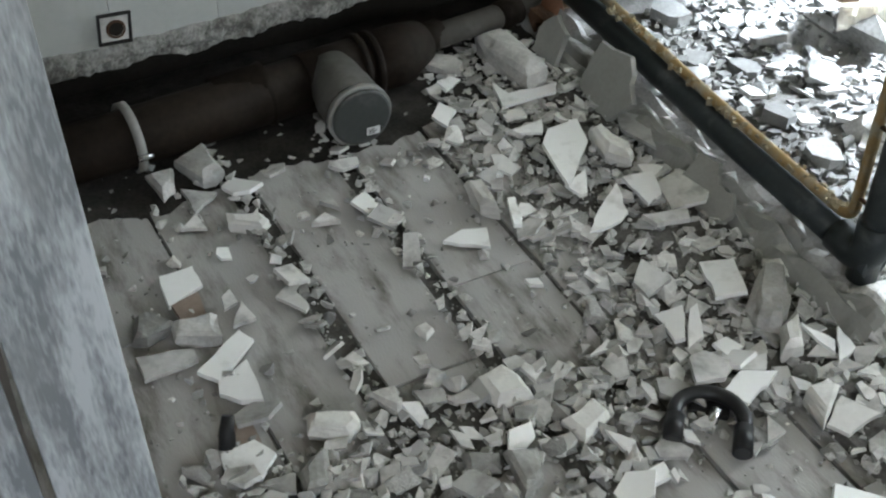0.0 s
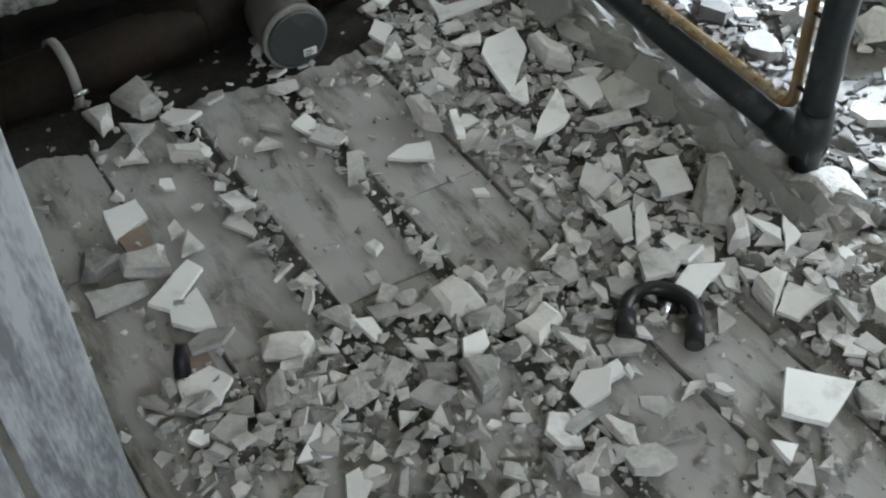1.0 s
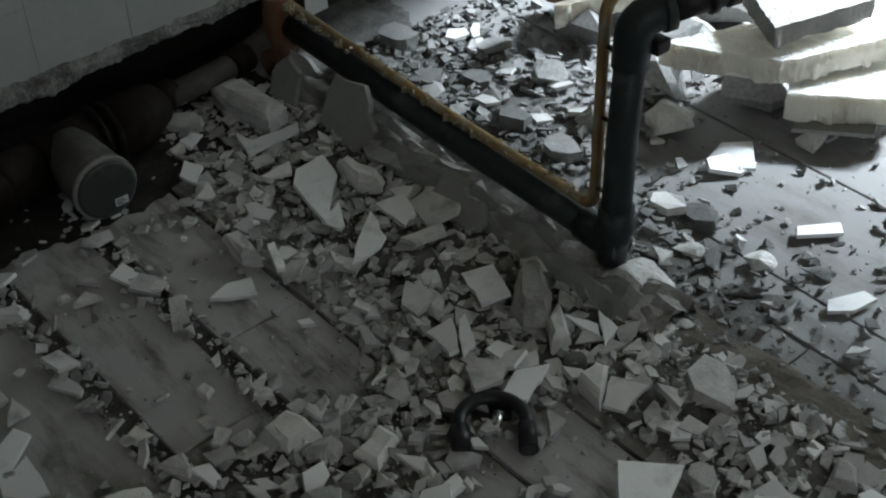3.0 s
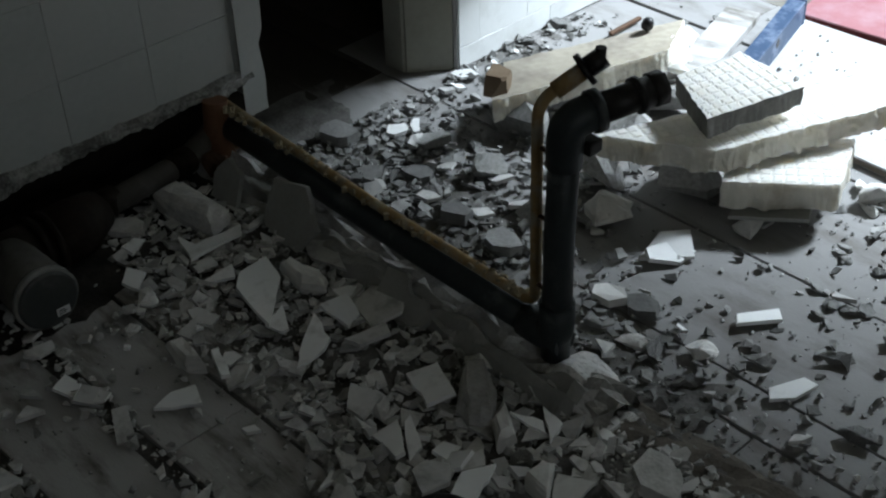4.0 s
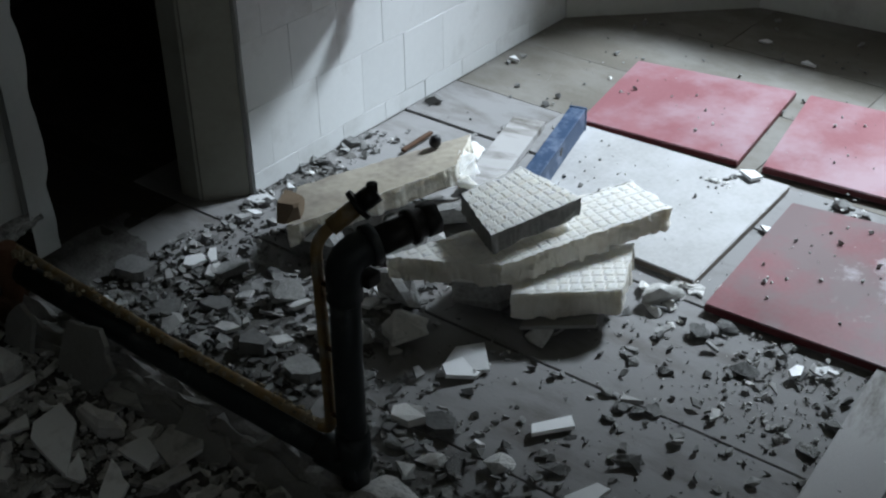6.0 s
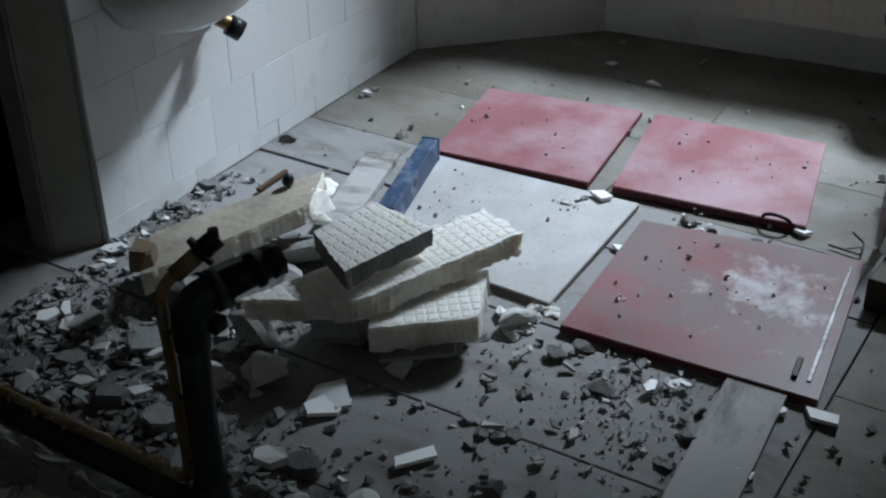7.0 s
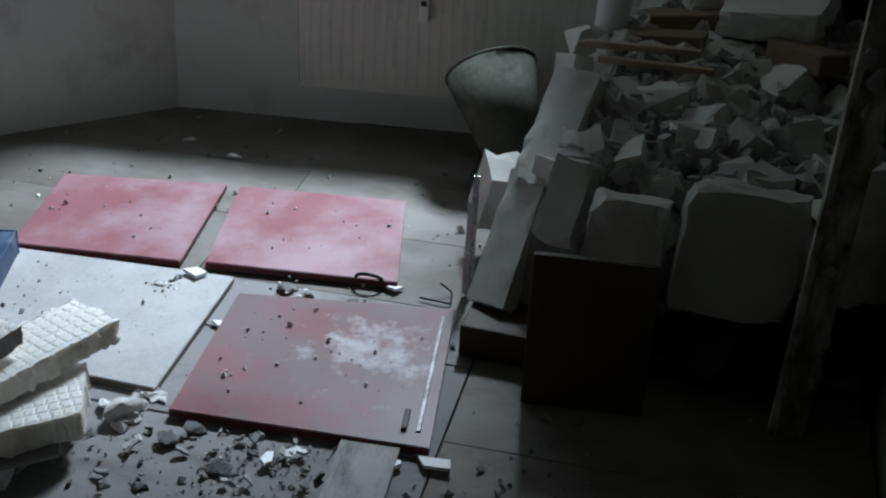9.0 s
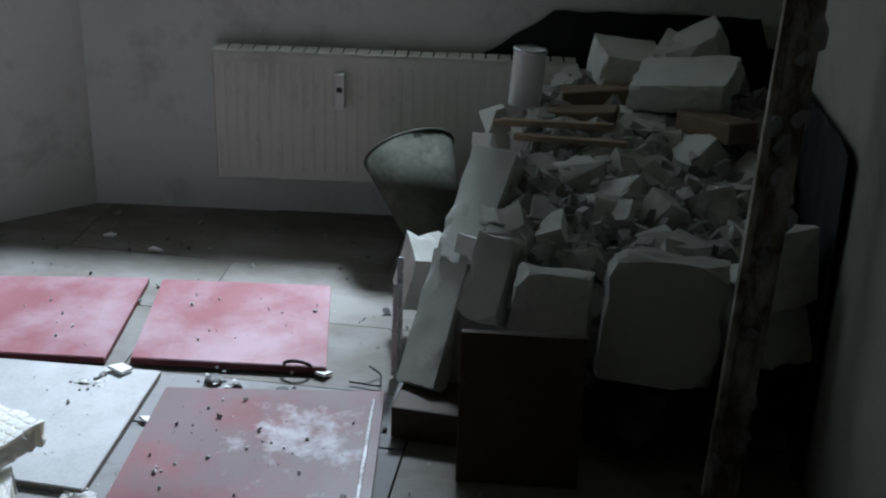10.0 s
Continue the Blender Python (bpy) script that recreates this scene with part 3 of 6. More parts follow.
for i in range(260):
    x = -1.5 + 1.62 * i / 259
    rise = 0.018 * min(1, max(0, (x + 0.6) / 0.3))
    low = 0.138 + rise + 0.014 * noise.noise(Vector((x * 11, 4, 1))) + 0.006 * noise.noise(Vector((x * 60, 4, 1)))
    high = 0.182 + 0.012 * noise.noise(Vector((x * 9, 0, 3))) + 0.004 * noise.noise(Vector((x * 50, 2, 1)))
    row = [bm.verts.new((x, 1.03, low + 0.004))]
    for k in range(8):
        v = k / 7
        d = 0.014 + 0.012 * noise.noise(Vector((x * 14, v * 3, 3))) + 0.006 * noise.noise(Vector((x * 70, v * 9, 5)))
        row.append(bm.verts.new((x, 1.0 - max(0.002, d) * (1 - v ** 3), low + (high - low) * v)))
    row.append(bm.verts.new((x, 1.004, high)))
    rows.append(row)
for a, b in zip(rows, rows[1:]):
    for k in range(len(a) - 1):
        bm.faces.new((a[k], b[k], b[k + 1], a[k + 1]))
bmesh.ops.recalc_face_normals(bm, faces=bm.faces)
tagged(part("mortar_edge", bm, M_MORTAR_DARK), "ragged grey mortar edge below the tiles", "trim", kind="structure")
bm = bmesh.new()
add_tube(bm, bend([(-1.3, 1.10, 0.10), (-0.7, 1.085, 0.11), (0.1, 1.09, 0.125)], .1), 0.011, 12)
tagged(part("supply_pipe", bm, M_RUST), "thin rusty pipe running in the dark chase under the wall", "pipe")

# what is left of the partition wall: a kerb of mortar that carries the pipe
kerb = tagged(part("kerb", rough_strip([(-0.005, -0.16, 0), (0.0, 0.3, 0), (0.015, 0.99, 0)], 0.052, 0.052, 11), M_MORTAR),
              "low ragged mortar kerb left from a removed wall", "kerb", kind="structure")
trace = tagged(part("wall_trace", rough_strip([(-0.005, -1.9, 0), (-0.005, -0.8, 0), (-0.005, -0.15, 0)], 0.012, 0.06, 31), M_TRACE),
               "flat mortar trace of a removed wall on the floor", "kerb", kind="structure")

waste = thing("waste_riser", "dark grey plastic pipe on the kerb with an upright riser", "pipe", pose(0, 0, 0))
part("floor_run", tube([(0.0, -0.02, 0.083), (0.002, 0.35, 0.088), (0.012, 0.97, 0.105)], 0.0255, 24), M_PIPE_DARK, waste)
part("riser", tube([(0, 0, 0.045), (0.0, 0, 0.30), (0.002, -0.003, 0.475)], 0.0255, 24), M_PIPE_DARK, waste)
part("foot_bend", tube(bend([(0.0, 0.07, 0.084), (0, -0.002, 0.080), (0, 0, 0.16)], 0.035), 0.0305, 24), M_PIPE_DARK, waste)
part("top_bend", tube(bend([(0.002, -0.002, 0.43), (0.003, -0.003, 0.510), (0.052, -0.024, 0.516)], 0.033), 0.0295, 24), M_PIPE_DARK, waste)
part("socket_ring", tube([(0.040, -0.019, 0.515), (0.054, -0.025, 0.517)], 0.0345, 24), M_PIPE_DARK, waste)
part("outlet_pipe", tube([(0.050, -0.023, 0.516), (0.140, -0.060, 0.530)], 0.0245, 20), M_IRON, waste, "short glossy black outlet")
part("outlet_ring", tube([(0.108, -0.047, 0.525), (0.118, -0.051, 0.527)], 0.030, 20), M_IRON, waste)
part("hose_nut", tube([(0.132, -0.057, 0.529), (0.154, -0.066, 0.532)], 0.028, 6), M_IRON, waste)
part("saddle", box((0.018, -0.040, 0.452), (0.048, -0.012, 0.475), 0.004), M_IRON, waste)

gas = thing("yellow_pipe", "thin yellow painted pipe, chipped and dusty, with rusty flange", "pipe", pose(0, 0, 0))
part("pipe", tube(bend([(0.022, 0.985, 0.150), (0.012, 0.45, 0.126), (0.008, 0.056, 0.122), (0.004, 0.056, 0.518), (0.066, 0.016, 0.566)], 0.03, 8), 0.0100, 14), M_YELLOW, gas)
part("thick_end", tube([(0.026, 0.042, 0.534), (0.062, 0.018, 0.563)], 0.0145, 16), M_YELLOW, gas)
part("flange", tube([(0.062, 0.018, 0.563), (0.068, 0.014, 0.568)], 0.027, 20), M_IRON, gas, "dark round flange")
part("nut", tube([(0.068, 0.014, 0.568), (0.090, 0.000, 0.584)], 0.017, 6), M_IRON, gas)
for z in (0.17, 0.31, 0.44):
    part("clip", tube([(0.003, 0.010, z), (0.005, 0.064, z)], 0.004, 8), M_RUST, gas)
bm = bmesh.new()
for i in range(190):
    y = rnd.uniform(0.06, 0.96)
    q = rnd.uniform(0.003, 0.008)
    m = pose(0.008 + rnd.uniform(-0.008, 0.014), y, 0.124 + 0.028 * max(0, (y - .45) / .53) + rnd.uniform(0.0, 0.005), rnd.uniform(0, 90), rnd.uniform(0, 90), rnd.uniform(0, 90))
    add_box(bm, (-q, -q * 0.7, -q * 0.5), (q, q * 0.7, q * 0.5), m)
tagged(part("crust", bm, M_CRUST, gas, "crumbling yellow paint and mortar crust"), kind="stuff")
part("screw_eye", tube([(0.085, 0.004, 0.574), (0.085, 0.004, 0.599)], 0.009, 8), M_IRON, gas)

for k, (x, y, z, s, label) in enumerate(((0.03, 0.955, 0.05, 0.075, "rust-red lump of old pipe packing"), (-0.045, 0.965, 0.0, 0.09, "rust-stained mortar lump beside the wall"))):
    ob = new("packing_lump", lump_mesh(rnd, M_BRICK if k == 0 else M_RUST, 1))
    ob.matrix_basis = pose(x, y, z, 20, 0, 40 * k) @ Matrix.Diagonal((s, s, s * 1.5, 1))
    tagged(ob, label, "rubble")

part("stub", tube([(-0.01, 0.955, 0.0), (-0.008, 0.958, 0.09), (0.0, 0.965, 0.165)], 0.030, 18, radii=[0.034, 0.030, 0.027]), M_ORANGE, drain, "orange rusty pipe stub")

# ragged plaster at the wall's free end
bm = bmesh.new()
front, rear = [], []
for i in range(60):
    z = 0.07 + 1.9 * i / 59
    w = 0.018 + 0.022 * noise.noise(Vector((0.3, 0, z * 9))) + 0.008 * noise.noise(Vector((4, 0, z * 40))) + 0.012 * max(0, 1 - z / 0.16)
    front.append((bm.verts.new((0.09, 0.990, z)), bm.verts.new((0.136 + w, 0.995, z))))
    rear.append((bm.verts.new((0.09, 1.12, z)), bm.verts.new((0.136 + w * 0.8, 1.12, z))))
for (a, b), (c, d), (e, f), (g, h) in zip(front, front[1:], rear, rear[1:]):
    bm.faces.new((a, b, d, c))
    bm.faces.new((b, f, h, d))
bmesh.ops.recalc_face_normals(bm, faces=bm.faces)
tagged(part("plaster_edge", bm, M_TILE_WALL_OLD), "ragged plaster edge at the end of the wall", "trim", kind="structure")

# lumps of mortar along the far side of the kerb
for i in range(26):
    y = 0.10 + 0.82 * (i + rnd.uniform(-.4, .4)) / 26
    size = rnd.uniform(0.026, 0.060)
    ob = new("mortar_lump", lump_mesh(rnd, M_MORTAR, 1, 0.3, 0.8))
    ob.matrix_basis = pose(0.048 + rnd.uniform(-0.008, 0.022), y, rnd.uniform(0.012, 0.055), rnd.uniform(-30, 30), rnd.uniform(-30, 30), rnd.uniform(0, 360)) @ Matrix.Diagonal((size, size * 0.8, size, 1))
    tagged(ob, "crumbling mortar lump along the pipe on the kerb", "rubble", "mortar lumps on the kerb")

# plates of plaster standing against the kerb
tagged(part("kerb_fillet", rough_strip([(-0.046, -0.10, 0), (-0.044, 0.3, 0), (-0.034, 0.99, 0)], 0.048, 0.034, 23, 0.012), M_PLATE), "smeared grey plaster along the foot of the kerb", "kerb", kind="structure")


def leaning_plate(y, lean, outline):
    """A plaster plate that stands on its lower edge against the kerb; the outline runs along the kerb and up, in millimetres."""
    ob = part("plaster_plate", sheet(ragged([(a / 1000, b / 1000) for a, b in outline], rnd, 0.07), 0.011, rnd=rnd, warp=0.001), M_PLATE)
    ob.matrix_basis = pose(-0.086, y, 0.002, 90 - lean, 0, -90)
    tagged(ob, "thin grey plaster plate leaning on the mortar kerb", "rubble", "plaster plates along the kerb")


leaning_plate(0.64, 24, [(-70, 20), (-20, 0), (45, 0), (84, 62), (24, 132), (-65, 118)])
leaning_plate(0.31, 34, [(-75, 0), (60, 0), (78, 30), (50, 58), (15, 52), (-12, 82), (-60, 76)])
leaning_plate(0.84, 22, [(-45, 0), (45, 0), (38, 80), (-10, 100), (-40, 70)])

# the mortar lump at the foot of the riser
ob = new("mortar_lump", lump_mesh(random.Random(3), M_GLAZE_DUSTY, 2, 0.1, 0.7))
ob.matrix_basis = pose(0.0, -0.075, -0.004, 0, 0, 20) @ Matrix.Diagonal((0.15, 0.17, 0.10, 1))
tagged(ob, "rounded grey mortar lump at the foot of the riser", "rubble")

# ---- foam boards and level ----
def foam_board(name, corners, thick, label, seed, grid=0.024, grooves=True, sides=1, ragged=0.008):
    """A board with scored squares on top and chewed edges, from four corners of its upper side, counter-clockwise."""
    pts = [Vector(p) for p in corners]
    c = sum(pts, Vector()) / 4
    ex = (pts[1] - pts[0]).normalized()
    ez = ex.cross(pts[3] - pts[0]).normalized()
    m = Matrix((ex, ez.cross(ex), ez)).transposed().to_4x4()
    m.translation = c
    loc = [m.inverted() @ p for p in pts]
    n = max(4, int((loc[1] - loc[0]).length / 0.0045))
    k = max(4, int(max((loc[2] - loc[1]).length, (loc[3] - loc[0]).length) / 0.0045))
    bm = bmesh.new()
    top, low = [], []

    def chew(p, z):
        """How far the broken side stands out or in."""
        q = p * 30 + Vector((seed, z * 40, 0))
        return Vector((noise.noise(q) + 0.6 * noise.noise(q * 3), noise.noise(q + Vector((0, 0, 7))) + 0.6 * noise.noise(q * 3 + Vector((0, 0, 9))), 0)) * ragged

    for i in range(n + 1):
        u = i / n
        rt, rl = [], []
        for j in range(k + 1):
            v = j / k
            p = loc[0] * (1 - u) * (1 - v) + loc[1] * u * (1 - v) + loc[2] * u * v + loc[3] * (1 - u) * v
            edge = (i in (0, n)) or (j in (0, k))
            groove = grooves and not edge and (abs((p.x % grid) - grid / 2) < 0.0023 or abs((p.y % grid) - grid / 2) < 0.0023)
            o = chew(p, 0) * 0.7 if edge else Vector()
            rt.append(bm.verts.new((p.x + o.x, p.y + o.y, p.z + (-0.0022 if groove else 0.001 * noise.noise(p * 60)))))
            o = chew(p, 5) * 1.5 if edge else Vector()
            up = max(0, noise.noise(p * 34 + Vector((5, seed, 2)))) * ragged * 1.8 if edge else 0
            rl.append(bm.verts.new((p.x + o.x, p.y + o.y, p.z - thick + up)))
        top.append(rt)
        low.append(rl)
    for i in range(n):
        for j in range(k):
            bm.faces.new((top[i][j], top[i + 1][j], top[i + 1][j + 1], top[i][j + 1]))
            bm.faces.new((low[i][j], low[i][j + 1], low[i + 1][j + 1], low[i + 1][j]))
    rim = [(i, 0) for i in range(n)] + [(n, j) for j in range(k)] + [(i, k) for i in range(n, 0, -1)] + [(0, j) for j in range(k, 0, -1)]
    rings = [[top[i][j] for i, j in rim]]
    for step in (0.2, 0.4, 0.6, 0.8):
        row = []
        for i, j in rim:
            p = top[i][j].co.lerp(low[i][j].co, step)
            row.append(bm.verts.new(p + chew(p, step) * 0.5))
        rings.append(row)
    rings.append([low[i][j] for i, j in rim])
    for a, b in zip(rings, rings[1:]):
        for i in range(len(rim)):
            f = bm.faces.new((a[i], b[i], b[(i + 1) % len(rim)], a[(i + 1) % len(rim)]))
            f.material_index = sides
    bmesh.ops.recalc_face_normals(bm, faces=bm.faces)
    ob = part(name, bm, [M_FOAM if grooves else M_FOAM_OLD, M_FOAM_SIDE, M_FOAM_DUST])
    ob.matrix_basis = m
    return tagged(ob, label, "foam board", "stack of foam boards")


foam_board("foam_board", [(0.548, 0.060, 0.112), (0.690, -0.116, 0.115), (0.850, -0.048, 0.120), (0.715, 0.150, 0.117)], 0.062, "thick white foam board with scored squares, chewed edges", 1, ragged=0.006)
foam_board("foam_board", [(0.550, 0.080, 0.172), (0.918, -0.090, 0.190), (0.968, 0.036, 0.190), (0.440, 0.300, 0.164)], 0.052, "long white foam board with ragged torn edge", 2, ragged=0.010)
foam_board("foam_board", [(0.538, 0.104, 0.238), (0.760, 0.034, 0.245), (0.795, 0.210, 0.245), (0.630, 0.246, 0.240)], 0.044, "small white foam block with scored squares and a dirty side", 3, sides=2, ragged=0.004)
foam_board("foam_board", [(0.480, 0.620, 0.095), (0.862, 0.440, 0.140), (1.010, 0.508, 0.140), (0.630, 0.725, 0.095)], 0.050, "dusty beige long foam board with a snapped white end", 4, grooves=False, ragged=0.007)
for i, (x, y, z, s, f) in enumerate(((0.925, 0.455, 0.085, 0.085, 0.8), (0.975, 0.480, 0.085, 0.075, 0.8), (0.880, 0.425, 0.075, 0.060, 0.9))):
    ob = new("foam_piece", lump_mesh(random.Random(40 + i), M_FOAM, 2, 0.3, f))
    ob.matrix_basis = pose(x, y, z, 10 * i, 15, 50 * i) @ Matrix.Diagonal((s, s * 0.7, s, 1))
    tagged(ob, "torn white foam lump", "foam piece", "torn foam lumps")
tagged(part("rubber_stopper", ring_profile([(0.0, 0.0), (0.012, 0.0), (0.015, 0.008), (0.013, 0.020), (0.009, 0.026), (0.0, 0.028)], 16), M_BLACK, m=pose(0.915, 0.545, 0.138, 12, 8, 0)), "small black rubber stopper lying on beige foam board", "stopper")
# a plate under the lowest board
tagged(part("plaster_plate", sheet([(-0.085, -0.03), (0.07, -0.04), (0.085, 0.02), (-0.06, 0.03)], 0.008), M_PLATE, m=pose(0.620, -0.012, 0.041, 2, -2, -50)), "flat plaster plate under the lowest foam board", "rubble")
# supports in the stack
for i, (x, y, z, s, f, t) in enumerate(((0.575, 0.005, 0.0, 0.075, 0.62, 9), (0.70, -0.03, 0.0, 0.08, 0.6, 6), (0.42, 0.24, 0.0, 0.13, 0.55, 8), (0.52, 0.34, 0.0, 0.17, 0.6, 5), (0.64, 0.20, 0.0, 0.2, 0.55, 4),
                                      (0.80, 0.08, 0.0, 0.18, 0.55, 4), (0.70, 0.45, 0.0, 0.2, 0.5, 5), (0.55, 0.60, 0.0, 0.18, 0.5, 5), (0.85, 0.44, 0.0, 0.18, 0.5, 5), (0.70, 0.14, 0.10, 0.15, 0.6, 6), (0.34, 0.33, 0, 0.12, 0.5, 6), (0.36, 0.52, 0, 0.12, 0.5, 5))):
    ob = new("plaster_lump", lump_mesh(random.Random(60 + i), M_PLASTER_WHITE if t > 7 else M_PLASTER, 1, 0.2, f))
    ob.matrix_basis = pose(x, y, z, 0, 0, 33 * i) @ Matrix.Diagonal((s, s * 0.8, s, 1))
    tagged(ob, "grey plaster lump under the foam boards", "rubble", "lumps under the foam boards")

level = thing("spirit_level", "blue metal box level, dusty, lying on the floor", "spirit level", pose(1.20, 0.385, 0.0225, 0, 0, 15.5))
bm = box((-0.185, -0.022, 0), (0.185, 0.022, 0.062), 0.003)
part("body", bm, M_BLUE, level)
part("vial", tube([(-0.02, -0.0225, 0.04), (-0.02, -0.020, 0.04)], 0.012, 16), M_IRON, level, "dark vial window")
part("end_cap", box((0.185, -0.024, -0.002), (0.193, 0.024, 0.064), 0.003), M_BLUE, level)
part("end_cap", box((-0.193, -0.024, -0.002), (-0.185, 0.024, 0.064), 0.003), M_BLUE, level)
strip = tagged(part("wood_strip", box((-0.2, -0.045, 0), (0.2, 0.045, 0.022), 0.003), M_PLANK_NEAR, m=pose(1.16, 0.515, 0.002, 0, 0, 15.5)), "dusty grey board lying beside the blue level", "board")

# ---- panels on the floor ----
def quad_panel(name, corners, thick, mats, label, category, base=0.002, group=""):
    """A door panel with rounded edges from four corners of its upper face, in order."""
    c = sum((Vector((*p, 0)) for p in corners), Vector()) / 4
    ob = thing(name, label, category, pose(c.x, c.y, base), group)
    bm = bmesh.new()
    loc = [Vector((*p, 0)) - c for p in corners]
    low = [bm.verts.new((p.x, p.y, 0)) for p in loc]
    top = [bm.verts.new((p.x, p.y, thick)) for p in loc]
    bm.faces.new(top)
    bm.faces.new(low[::-1])
    for i in range(4):
        bm.faces.new((low[i], low[(i + 1) % 4], top[(i + 1) % 4], top[i])).material_index = 1
    bmesh.ops.recalc_face_normals(bm, faces=bm.faces)
    bmesh.ops.bevel(bm, geom=bm.edges[:], offset=0.0025, segments=2, affect='EDGES')
    part("panel", bm, mats, ob)
    return ob


P1 = quad_panel("cabinet_door", [(1.434, 0.462), (1.474, 0.018), (1.935, 0.072), (1.855, 0.530)], 0.018, [M_RED, M_RED_EDGE], "red painted cabinet door lying dusty on the floor", "cabinet door", group="red cabinet doors")
P2 = quad_panel("cabinet_door", [(1.484, -0.045), (1.530, -0.535), (1.985, -0.440), (1.930, 0.030)], 0.020, [M_RED, M_RED_EDGE], "red painted cabinet door with a bow handle", "cabinet door", group="red cabinet doors")
P3 = quad_panel("cabinet_door", [(0.868, -0.213), (0.890, -0.768), (1.447, -0.700), (1.365, -0.180)], 0.020, [M_RED_WORN, M_RED_EDGE], "dirty red cabinet door with white paint residue", "cabinet door", group="red cabinet doors")
part("handle", tube([(-0.205 - 0.012 * math.sin(a), -0.215 + 0.034 * math.cos(a), 0.019 + 0.019 * math.sin(a)) for a in (math.pi * k / 14 for k in range(15))], 0.0045, 12), M_IRON, P2, "black bow handle")
part("metal_edge", box((-0.235, -0.251, 0.016), (0.23, -0.241, 0.0235), 0.0015), M_STRIP, P3, "scratched bright metal edge strip", m=pose(0.0, 0.003, 0, 0, 0, 6.5))
part("handle", box((-0.235, -0.222, 0.019), (-0.165, -0.210, 0.029), 0.002), M_IRON, P3, "dark grip", m=pose(0, 0.003, 0, 0, 0, 6.5))
B1 = quad_panel("chipboard_panel", [(0.955, 0.40), (0.932, -0.153), (1.440, -0.140), (1.416, 0.455)], 0.018, [M_BOARD, M_BOARD_EDGE], "pale dusty chipboard panel lying on the floor", "board")
# loose boards over the floor in front of the doors
tagged(part("loose_board", box((-0.062, -0.30, 0), (0.062, 0.30, 0.014), 0.002), M_PLANK_NEAR, m=pose(0.66, -0.662, 0.001, 0, 0, -86)), "short grey floorboard lying loose", "board")
wire = tagged(part("bent_wire", tube(bend([(1.50, -0.60, 0.006), (1.49, -0.68, 0.007), (1.55, -0.67, 0.006), (1.545, -0.64, 0.03)], .012), 0.0025, 8), M_IRON), "bent black wire on the floor", "wire")

# ---- black bracket ring ----
ringt = thing("black_bracket", "black plastic half-ring bracket lying among the rubble", "bracket", pose(-0.392, -0.122, 0.0, 0, 0, -40))
arc = [(0.052 * math.cos(a), 0.052 * math.sin(a), 0.022) for a in (math.radians(d) for d in range(-20, 201, 10))]
part("arch", tube(arc, 0.0115, 14), M_BLACK, ringt)
for s in (-1, 1):
    part("foot", tube([(s * 0.050, -0.055, 0.02), (s * 0.050, -0.008, 0.022)], 0.0150, 16), M_BLACK, ringt)
    part("hole", tube([(s * 0.050, -0.0565, 0.02), (s * 0.050, -0.0545, 0.02)], 0.011, 16), M_INK, ringt)
part("base_strip", box((-0.03, 0.02, 0), (0.03, 0.05, 0.012), 0.003), M_BLACK, ringt)
part("screw", tube([(0.0, -0.012, 0.006), (0.01, 0.022, 0.02)], 0.009, 10), M_STEEL, ringt, "bright metal screw")

# ---- tub corner: rubble heap, film, radiator, bucket ----
# black film behind the heap, up two walls
bm = bmesh.new()
n = 40
rows = []
def film_top(s):
    # s runs along the east wall from the radiator to the corner, then along the side wall
    if s < 0.92:
        return 0.50 + 0.19 * min(1, s / 0.3) + 0.012 * noise.noise(Vector((s * 12, 0, 0)))
    return 0.60 + 0.16 * min(1, (s - 0.92) / 1.3) + 0.010 * noise.noise(Vector((s * 22, 0, 0)))
for i in range(n * 2 + 1):
    s = 2.32 * i / (n * 2)
    if s < 0.93:
        p = EAST @ Vector((1.15 + s, -0.012, 0))
    else:
        p = Vector((2.665 - (s - 0.93), -1.652, 0))
    top = film_top(s)
    rows.append([bm.verts.new((p.x + 0.008 * noise.noise(Vector((s * 9, k, 0))), p.y + 0.010 * noise.noise(Vector((s * 9, k, 5))), top * k / 10)) for k in range(11)])
for a, b in zip(rows, rows[1:]):
    for k in range(10):
        bm.faces.new((a[k], a[k + 1], b[k + 1], b[k]))
bmesh.ops.recalc_face_normals(bm, faces=bm.faces)
film = part("plastic_film", bm, M_FILM)
sol = film.modifiers.new("thickness", 'SOLIDIFY')
sol.thickness = 0.003
tagged(film, "black plastic film hung on the walls behind the rubble", "film")

# the heap's body
bm = bmesh.new()
rows = []
for i in range(46):
    x = 1.40 + 1.22 * i / 45
    row = []
    for j in range(36):
        y = -1.64 + 0.92 * j / 35
        u = min(1, max(0, (x - 1.40) / 0.10))
        v = min(1, max(0, (-0.74 - 0.10 * max(0, x - 1.5) - y) / 0.17))
        h = (0.30 + 0.16 * min(1, (x - 1.24) / 0.9)) * u ** 0.5 * v ** 0.7
        h *= 1 + 0.22 * noise.noise(Vector((x * 9, y * 9, 1)))
        h += 0.02 * noise.noise(Vector((x * 26, y * 26, 4))) * u * v
        row.append(bm.verts.new((x, y, max(h, -0.01))))
    rows.append(row)
for a, b in zip(rows, rows[1:]):
    for k in range(35):
        bm.faces.new((a[k], b[k], b[k + 1], a[k + 1]))
heap = tagged(part("rubble_heap", bm, M_PLASTER), "heap of grey building rubble in the corner", "rubble heap", kind="stuff")


